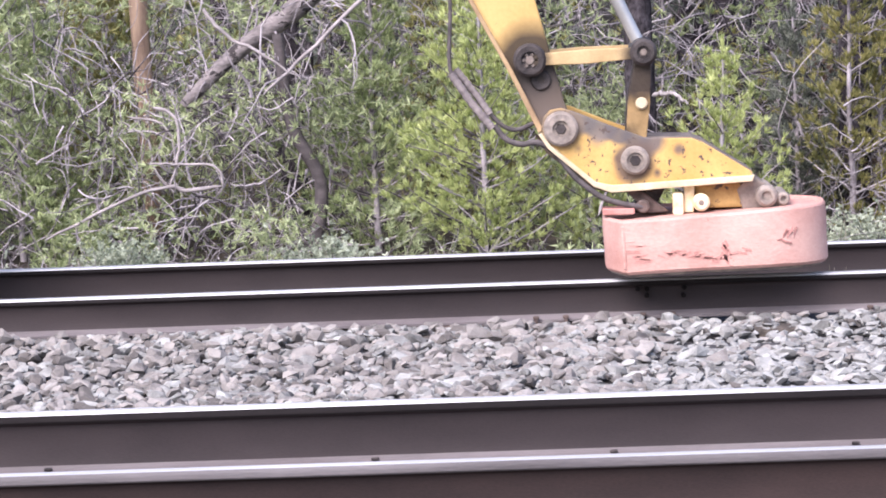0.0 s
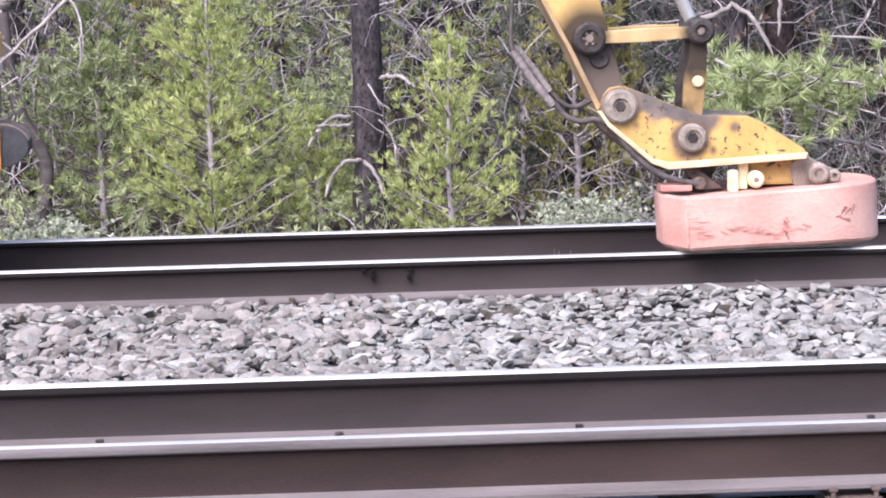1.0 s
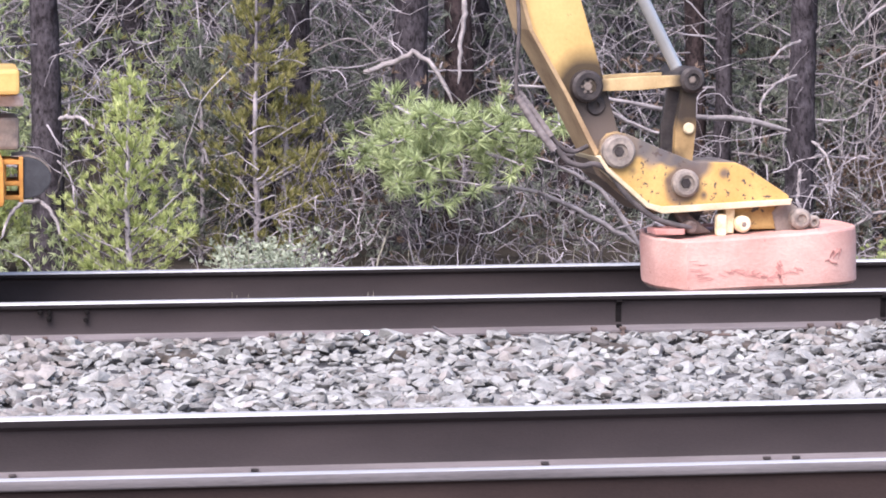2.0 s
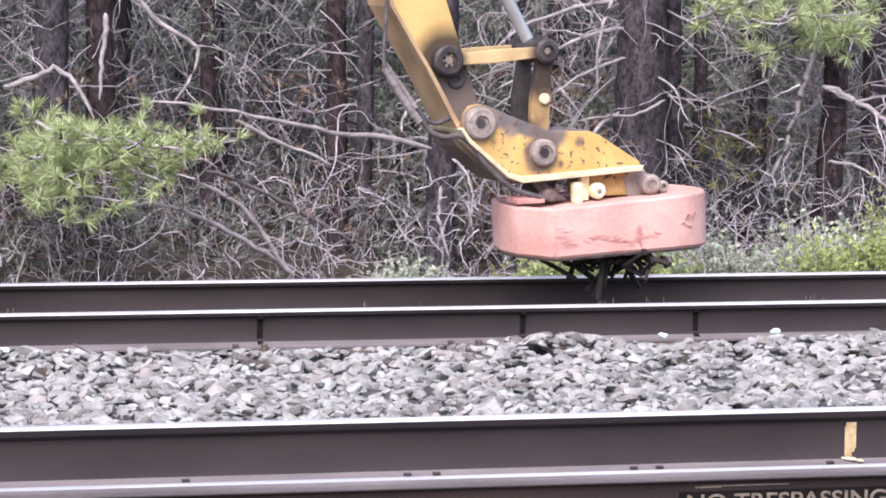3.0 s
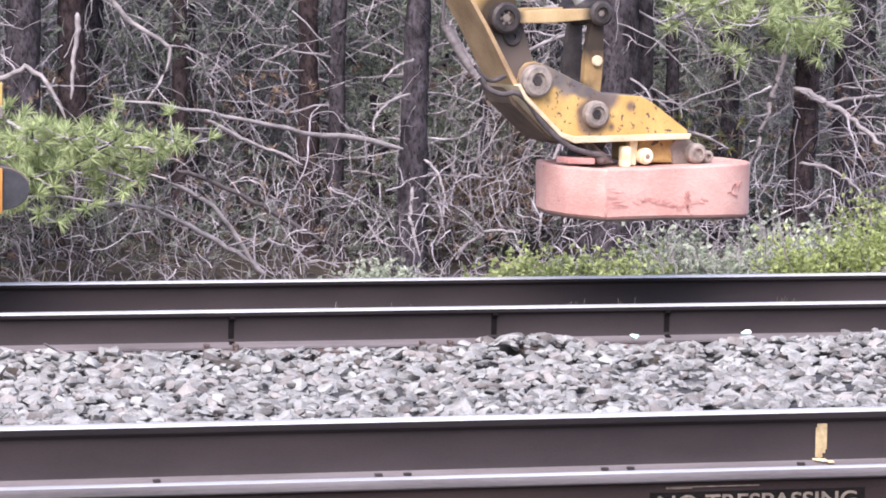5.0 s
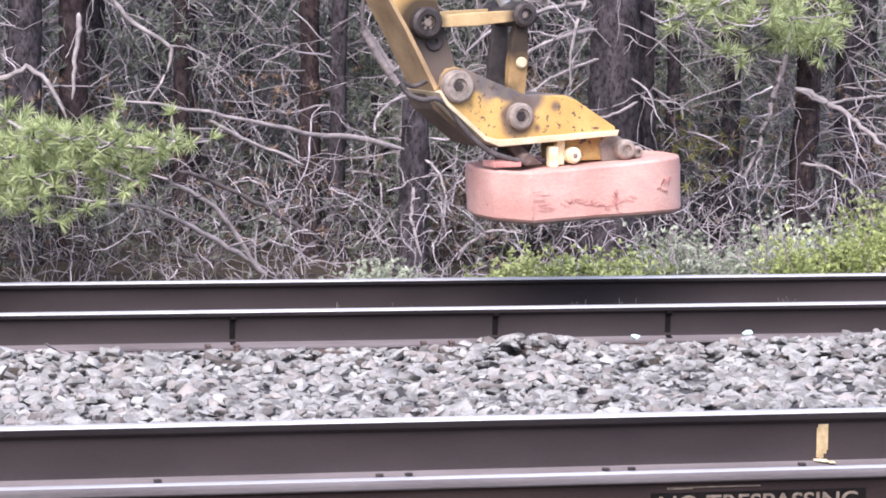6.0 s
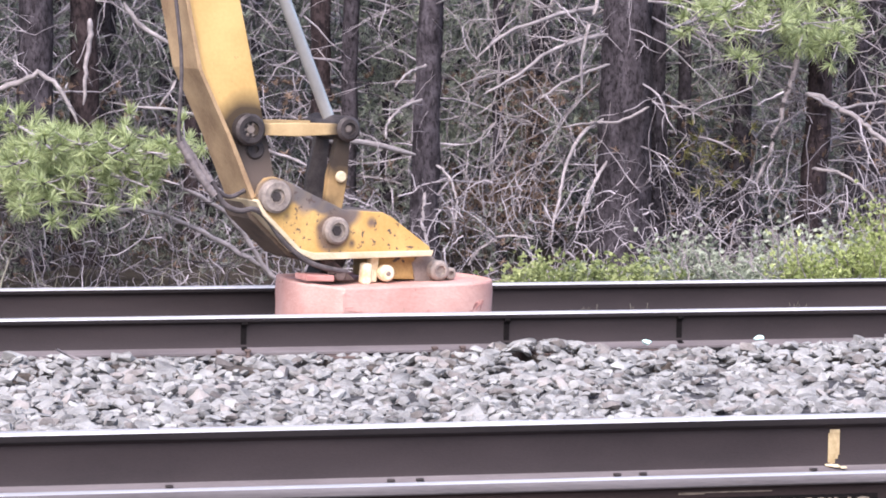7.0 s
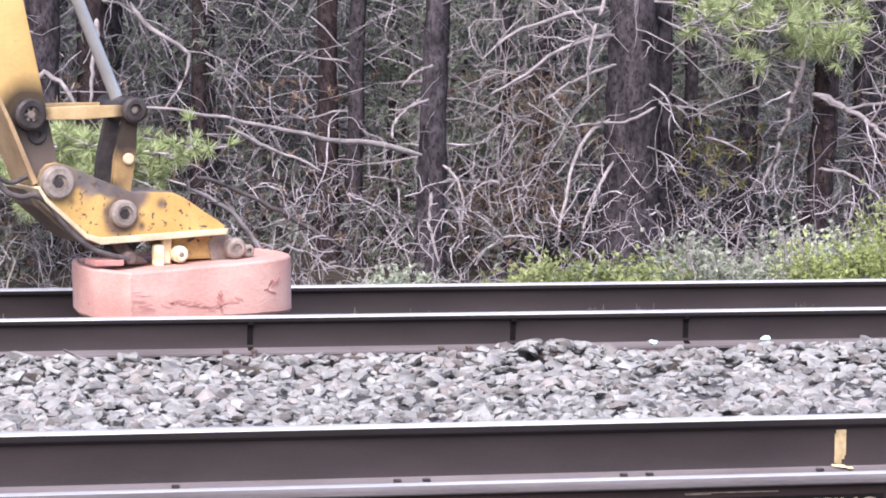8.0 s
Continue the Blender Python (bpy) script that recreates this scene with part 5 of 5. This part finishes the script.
    log(rng, [(0.88, 27.6, -0.13), (0.96, 27.53, -0.19), (1.04, 27.47, -0.37), (1.08, 27.4, -0.43)], 0.0182, 0.0098, M_LOG, "curved pale dead limb on a trunk", "dead_branch", 0)
    log(rng, [(1.04, 27.7, 0.52), (1.18, 27.55, 0.54), (1.31, 27.4, 0.46)], 0.021, 0.0112, M_LOG, "curved pale dead limb on a trunk", "dead_branch", 0)
    for k in range(11):
        x, z = rng.uniform(8.2, 13), rng.uniform(-0.2, 1.5)
        s = rng.choice([-1, 1])
        log(rng, [(x, 30.4, z), (x + s * 0.4, 29.9, z + rng.uniform(-0.1, 0.2)), (x + s * 0.8, 29.6, z + rng.uniform(-0.45, 0.15)), (x + s * 1.15, 29.5, z - rng.uniform(0.0, 0.8))], 0.013, 0.005, M_LOG, "crooked bare grey limb among the trunks", "dead_branch", 4)
    for k in range(8):
        x, z = rng.uniform(-1, 8), rng.uniform(-0.2, 1.5)
        s = rng.choice([-1, 1])
        log(rng, [(x, 31, z), (x + s * 0.35, 30.6, z + rng.uniform(-0.1, 0.15)), (x + s * 0.7, 30.4, z + rng.uniform(-0.3, 0.15)), (x + s * 1.0, 30.3, z - rng.uniform(0.0, 0.5))], 0.011, 0.005, M_LOG, "crooked bare grey limb among the trunks", "dead_branch", 4)
    # thickets
    brush("dead_brush", rng, 2100, (2.4, 14), (31.8, 36), (-0.9, 1.8), 0.6, 0.008, "thicket of bare grey dead twigs behind the trunks", 0.45)
    brush("dead_brush", rng, 170, (2.4, 14), (28.3, 29.2), (-0.9, 1.7), 0.55, 0.005, "thin bare grey dead twigs before the trunks", 0.5)
    brush("dead_brush", rng, 480, (2.4, 14), (29.9, 31.6), (-0.9, 1.7), 0.55, 0.005, "thin bare grey dead twigs before the trunks", 0.5)
    brush("dead_brush", rng, 2100, (-6.5, 2.6), (28.6, 34), (-0.9, 1.5), 0.5, 0.006, "thicket of bare grey dead twigs between young pines", 0.45)
    brush("dead_brush", rng, 420, (-4.3, -1.6), (28.3, 29.6), (-1.0, 0.7), 0.6, 0.007, "tangle of bare dead twigs before a snag", 0.6)
    brush("pale_twigs", rng, 240, (7.7, 9.0), (29.4, 30.2), (-0.4, 1.8), 0.5, 0.0052, "bleached dead twigs between two trunks", 0.5, M_LOG)
    brush("pale_twigs", rng, 150, (9.7, 12.2), (29.7, 30.5), (-0.5, 1.7), 0.5, 0.005, "bleached dead twigs among the trunks", 0.6, M_LOG)
    foliage("low_foliage", rng, 900, (2.8, 8.5), (28.5, 31), (-1.0, -0.2), 0.09, 9, 0.009, M_SHADENEEDLE, "dull green growth low among dead twigs", 1.0, 44.0)
    foliage("pale_foliage", rng, 600, (7.6, 9.3), (30.5, 32.5), (-0.3, 1.9), 0.1, 11, 0.011, M_SAGE, "pale needles between two trunks", 1.0, 52.0)
    brush("hanging_twigs", rng, 1500, (-6, 15), (35, 44), (-0.8, 2.4), 1.0, 0.011, "bare dead branches deep in the wood", 0.6)
    brush("fine_twigs", rng, 2900, (2.4, 14), (27, 30.5), (-1.0, 0.1), 0.32, 0.0042, "fine dry twigs close to the ground", 0.7)
    brush("ground_twigs", rng, 2600, (-6, 13), (23.5, 28), (-1.05, -0.7), 0.34, 0.0045, "dry twigs and stalks along the embankment's foot", 0.4)
    # green drifts
    foliage("pine_foliage", rng, 3400, (-6.5, 2.4), (29.5, 33.5), (-0.9, 2.2), 0.1, 12, 0.011, M_NEEDLE, "green needle foliage of the young wood", 0.9, 3.0)
    foliage("pale_foliage", rng, 4600, (-6.5, 1.0), (28.3, 30.8), (-1.0, 1.8), 0.085, 11, 0.0105, M_PALE, "pale green needle foliage of the young wood", 1.1, 21.0)
    foliage("low_foliage", rng, 800, (-6.5, 1.2), (27.5, 28.4), (-1.0, -0.3), 0.08, 10, 0.0095, M_PALE, "pale green needles low along the wood's edge", 1.2, 61.0)
    foliage("snag_foliage", rng, 420, (-4.1, -2.6), (28.5, 29.7), (-1.0, 0.25), 0.09, 12, 0.0105, M_NEEDLE, "green needle foliage round the foot of a snag", 0.5, 5.0)
    foliage("pale_foliage", rng, 2600, (7.8, 14), (31.0, 35), (-0.8, 1.9), 0.1, 12, 0.0115, M_SAGE, "pale green needle foliage between the trunks", 0.8, 31.0)
    foliage("olive_foliage", rng, 1500, (-6.5, 3.2), (29.5, 34), (-0.9, 2.2), 0.1, 12, 0.011, M_OLIVE, "olive and yellowing needle foliage", 0.9, 8.0)
    foliage("shaded_foliage", rng, 4200, (-9, 18), (35.5, 47), (-0.8, 3.2), 0.2, 11, 0.025, M_SHADENEEDLE, "foliage deep in the wood, with shade put into its colour", 0.5, 1.0)
    foliage("sparse_foliage", rng, 5200, (2.6, 14), (30.2, 36), (-0.9, 2.0), 0.11, 12, 0.012, M_SHADENEEDLE, "sparse dull green foliage among dead twigs", 0.8, 12.0)
    foliage("dry_foliage", rng, 700, (7.9, 8.9), (29.6, 31), (-0.9, 0.95), 0.07, 9, 0.011, M_DRY, "dry reddish needles of a dead young pine", 1.2, 16.0)
    foliage("dry_foliage", rng, 1300, (2.5, 13), (29.2, 33), (-0.9, 0.9), 0.07, 10, 0.014, M_DRY, "dry brown needles caught in the twigs", 1.0, 6.0)
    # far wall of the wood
    foliage("far_wood", rng, 7000, (-30, 45), (52, 72), (-0.5, 9), 0.6, 12, 0.1, M_SHADENEEDLE, "dark mass of the far wood", 0.25, 2.0)
    # low growth along the edge
    for x, y, w, h, m, lab in ((7.45, 26.2, 0.3, 0.3, M_LEAF, "low green leafy shrub at the wood's edge"),
                               (7.75, 26.1, 0.35, 0.44, M_LEAF, "low green leafy shrub at the wood's edge"),
                               (8.1, 26.3, 0.3, 0.34, M_SAGE, "pale grey-green shrub at the wood's edge"),
                               (8.3, 26, 0.35, 0.5, M_LEAF, "low green leafy shrub at the wood's edge"),
                               (8.7, 26.2, 0.35, 0.38, M_SAGE, "pale grey-green shrub at the wood's edge"),
                               (9, 26.5, 0.3, 0.55, M_SAGE, "pale grey-green shrub at the wood's edge"),
                               (9.35, 26.1, 0.35, 0.4, M_SAGE, "pale grey-green shrub at the wood's edge"),
                               (9.6, 26.6, 0.3, 0.52, M_SAGE, "pale grey-green shrub at the wood's edge"),
                               (9.95, 25.9, 0.38, 0.6, M_SPRING, "bright yellow-green leafy shrub at the wood's edge"),
                               (10.35, 25.9, 0.4, 0.7, M_SPRING, "bright yellow-green leafy shrub at the wood's edge"),
                               (10.8, 26.1, 0.4, 0.8, M_SPRING, "bright yellow-green leafy shrub at the wood's edge"),
                               (11.3, 26.3, 0.4, 0.7, M_SPRING, "bright yellow-green leafy shrub at the wood's edge"),
                               (10.1, 26.8, 0.35, 0.66, M_SAGE, "pale grey-green shrub at the wood's edge"),
                               (10.9, 26.9, 0.4, 0.9, M_LEAF, "low green leafy shrub at the wood's edge"),
                               (-4.6, 27, 0.5, 0.5, M_SAGE, "pale grey-green shrub at the wood's edge"),
                               (-3.2, 27, 0.5, 0.4, M_SAGE, "pale grey-green shrub at the wood's edge"),
                               (-1.6, 27, 0.5, 0.4, M_SAGE, "pale grey-green shrub at the wood's edge"),
                               (2.6, 27, 0.45, 0.45, M_SAGE, "pale grey-green shrub at the wood's edge"),
                               (6.6, 26.8, 0.4, 0.26, M_SAGE, "pale grey-green shrub at the wood's edge")):
        shrub(rng, x, y, w, h, m, lab)
    brush("pale_stalks", rng, 420, (8.6, 12), (25.7, 26.6), (-0.9, -0.35), 0.42, 0.0045, "bleached bare stalks standing in the shrubs", 0.35, M_LOG, 0.0)
    brush("dry_grass", rng, 1500, (-6, 12.5), (24.5, 27.5), (-1.0, -0.75), 0.35, 0.004, "dry pale grass along the wood's edge", 0.35, M_GRASS, 0.0)


def build_bits():
    """Small things on the stones."""
    rng = np.random.default_rng(4)
    # added chips that stand in for glints of light on the ballast
    for x, y, z in ((2.163, 17.2, 0.012), (6.23, 17.2, 0.04), (5.63, 17.25, 0.02)):
        v, f = rock_shapes(rng, 1)[0]
        ob = mesh_object("glint_chip", v * 0.034 + (x, y + 0.03, z + 0.022), f, M_GLINT)
        tagged(ob, "pale green chip added as a painted glint on the stones", "glass shard", "glass shards")
    q = spline([(2.5, 17.15, 0.07), (2.56, 17.2, 0.035), (2.62, 17.2, 0.01)], 8)
    pieces = []
    for x in (5.38, 5.7, 4.1, 4.44, 6.6, 2.2, 1.55):
        for k in range(7):
            p = np.array((x + rng.normal(0, 0.03), 17.66 + rng.normal(0, 0.02), 0.0))
            pieces.append(tube(rod_path(rng, p, (rng.normal(0.2, 0.15), 0, 1), 0.17 + 0.04 * rng.random(), 6, 0.03, 0.08), np.linspace(0.0025, 0.001, 6), 3))
    tagged(mesh_object("dry_grass", *merge(pieces), M_GRASS), "wisps of pale dry grass between the far rails", "grass", kind="stuff")
    tagged(mesh_object("twig", *tube(q, np.linspace(0.006, 0.008, 8), 6), M_LOG), "pale dry twig lying on the ballast", "twig")


# ================= the place =================
build_ground()
build_ballast_bed()
CRANE = build_crane()
CARRIER = build_carrier()
BOOM = build_boom()
SCRAP = build_scrap()
build_track()
build_ballast()
build_forest()
build_bits()


# ================= motion =================
CRANE_SCALE = 0.955
# seconds, main pin x, y, z, yaw, bracket angle, stick angle
CRANE_ROWS = [
    (0.0, 0.190, 17.50, 0.959, 0.0, 0.0, 0.2), (0.5, 1.024, 17.55, 0.946, 0.8, 0.2, 0.3), (1.0, 1.881, 17.62, 0.929, 1.7, 0.1, 0.5),
    (1.2, 2.229, 17.66, 0.924, 2.0, 0.1, 0.6), (2.3, 4.005, 17.92, 0.885, 7.0, -0.1, 3.2), (2.5, 4.246, 17.95, 0.882, 7.5, -0.1, 3.1),
    (2.7, 4.462, 17.95, 0.891, 8.0, 0.1, 3.8), (2.8, 4.582, 17.94, 0.926, 8.2, 0.6, 4.3), (2.9, 4.685, 17.93, 1.004, 8.3, 1.2, 4.8), (3.0, 4.784, 17.92, 1.123, 8.5, 1.8, 5.1),
    (3.2, 4.947, 17.91, 1.287, 9.0, 2.4, 5.8), (3.5, 5.112, 17.90, 1.402, 9.5, 3.0, 6.3), (4.0, 5.249, 17.90, 1.361, 10.2, -0.4, 5.4), (4.5, 5.333, 17.90, 1.359, 11.0, -1.5, 5.5),
    (4.7, 5.312, 17.90, 1.361, 11.0, -1.6, 5.4), (5.8, 4.920, 17.90, 1.334, 10.0, 0.0, 4.7), (6.0, 4.800, 17.90, 1.327, 10.0, 1.5, 4.4), (6.5, 4.273, 17.90, 1.025, 12.0, -0.8, 0.2),
    (7.0, 3.752, 17.90, 0.773, 14.0, -2.8, -1.3), (7.5, 3.212, 17.90, 0.830, 13.5, -2.9, -1.0), (8.0, 2.568, 17.90, 0.852, 13.0, 0.2, -1.0)]
CARRIER_ROWS = [(0.0, -2.9), (0.5, -2.03), (1.0, -1.15), (1.2, -0.79), (2.3, 1.091), (2.8, 1.68), (3.3, 2.12), (3.8, 2.43), (4.3, 2.601), (4.5, 2.619), (4.7, 2.612), (5.8, 2.2), (6.0, 2.08), (6.5, 1.56), (7.0, 1.03), (7.5, 0.49), (8.0, -0.15)]
MAGNET_SEAT = pose(0.808, 0.1, -0.732, 0, -1.8, 0)


def turned(angle, x, z):
    """(x, z) turned in the crane's plane, right end up for a positive angle."""
    c, s = math.cos(radians(angle)), math.sin(radians(angle))
    return x * c - z * s, x * s + z * c


def meet(p, r, q, s):
    """The upper right crossing of two circles."""
    d = math.dist(p, q)
    a = (r * r - s * s + d * d) / (2 * d)
    h = math.sqrt(max(r * r - a * a, 0))
    ux, uz = (q[0] - p[0]) / d, (q[1] - p[1]) / d
    one, two = [(p[0] + a * ux - k * h * uz, p[1] + a * uz + k * h * ux) for k in (1, -1)]
    return max(one, two, key=lambda c: c[0] + c[1])


def crane_at(row):
    t, x, y, z, yaw, br, st = row
    return pose(x, y, z, 0, 0, yaw)


def magnet_at(t):
    """Where the magnet's seat is at t."""
    k = [np.interp(t, [r[0] for r in CRANE_ROWS], [r[i] for r in CRANE_ROWS]) for i in range(1, 7)]
    return pose(k[0], k[1], k[2], 0, 0, k[3]) @ Matrix.Scale(CRANE_SCALE, 4) @ pose(0, 0, 0, 0, -k[4]) @ MAGNET_SEAT


def motions():
    crane, stick, link, conn, rod, bracket, magnet = CRANE
    crane.scale = (CRANE_SCALE,) * 3
    rows = {k: [] for k in ("stick", "link", "conn", "rod", "bracket", "magnet", "boom", "extension")}
    for r in CRANE_ROWS:
        t, br, st = r[0], r[5], r[6]
        p1, p4 = turned(st, -0.15, 0.366), turned(br, 0.386, -0.18)
        p2 = meet(p1, 0.6, p4, 0.57)
        a1 = math.degrees(math.atan2(p2[1] - p1[1], p2[0] - p1[0]))
        a2 = math.degrees(math.atan2(p2[1] - p4[1], p2[0] - p4[0])) - 90
        rows["stick"].append((t, pose(0, 0, 0, 0, -st)))
        rows["link"].append((t, pose(p1[0], 0, p1[1], 0, -a1)))
        rows["conn"].append((t, pose(p4[0], 0, p4[1], 0, -a2)))
        rows["rod"].append((t, pose(p2[0], 0, p2[1], 0, -(24.5 + st))))
        rows["bracket"].append((t, pose(0, 0, 0, 0, -br)))
        rows["magnet"].append((t, pose(0, 0, 0, 0, -br) @ MAGNET_SEAT))
        tx, tz = turned(st, -0.77, 2.66)
        top = crane_at(r) @ Vector((tx * CRANE_SCALE, 0.2, tz * CRANE_SCALE))
        cx = np.interp(t, [c[0] for c in CARRIER_ROWS], [c[1] for c in CARRIER_ROWS])
        foot = Vector((cx - 1.5, 18.22, 2.25))
        turn = (top - foot).to_track_quat("X", "Z").to_matrix().to_4x4()
        rows["boom"].append((t, Matrix.Translation(foot) @ turn))
        rows["extension"].append((t, Matrix.Translation(top) @ turn))
    walk(crane, [(r[0], crane_at(r)) for r in CRANE_ROWS])
    walk(stick, rows["stick"])
    walk(link, rows["link"])
    walk(conn, rows["conn"])
    walk(rod, rows["rod"])
    walk(bracket, rows["bracket"])
    walk(magnet, rows["magnet"])
    walk(CARRIER, [(t, pose(x, 18.12, 0)) for t, x in CARRIER_ROWS])
    walk(BOOM[0], rows["boom"])
    walk(BOOM[1], rows["extension"])
    # scrap iron: lies between the rails, is lifted, hangs, falls back
    pieces, rng = SCRAP
    for ob in pieces:
        lx, ly = rng.normal(0.0, 0.13), rng.normal(-0.05, 0.16)
        dangle = rng.random() < 0.4
        tilt = rng.normal(0, 30, 2) if dangle else (rng.choice([-1, 1]) * rng.normal(72, 14), rng.normal(0, 35))
        dz = -0.11 - rng.exponential(0.035) if dangle else -0.045 - rng.exponential(0.025)
        turn = pose(0, 0, 0, tilt[0], tilt[1], rng.uniform(-80, 80))
        hang = pose(lx, ly, dz) @ turn
        lift = magnet_at(2.7) @ hang
        rest = pose(lift.translation.x, 18.25 + rng.normal(0, 0.16), rng.uniform(-0.05, -0.02), 82, 0, rng.uniform(-40, 40))
        drop = round(rng.uniform(4.2, 4.45), 2)
        steps = [(0.0, rest), (2.4, rest)]
        for t in (2.7, 2.8, 2.9, 3.0, 3.2, 3.5, 3.75, 4.0):
            m = magnet_at(t) @ hang
            steps.append((t, Matrix.LocRotScale(m.translation, m.to_quaternion(), None)))
        m = magnet_at(drop) @ hang
        steps.append((drop, Matrix.LocRotScale(m.translation, m.to_quaternion(), None)))
        start, spin, dx = m.translation.copy(), rng.normal(0, 130, 2), rng.normal(0, 0.15)
        floor = rng.uniform(-0.05, 0.0)
        end = math.sqrt(2 * (start.z - floor) / 9.0)
        for q in (0.08, 0.16, 0.24, 0.32, 0.4):
            dt = min(q, end)
            m = pose(start.x + dx * dt, start.y + 0.2 * dt, start.z - 4.5 * dt * dt, 0, 0, 0) @ turn @ pose(0, 0, 0, spin[0] * dt, spin[1] * dt)
            steps.append((drop + dt, m))
            if q >= end:
                break
        steps.append((steps[-1][0] + 0.1, m))
        steps.append((8.0, m))
        walk(ob, steps)


motions()
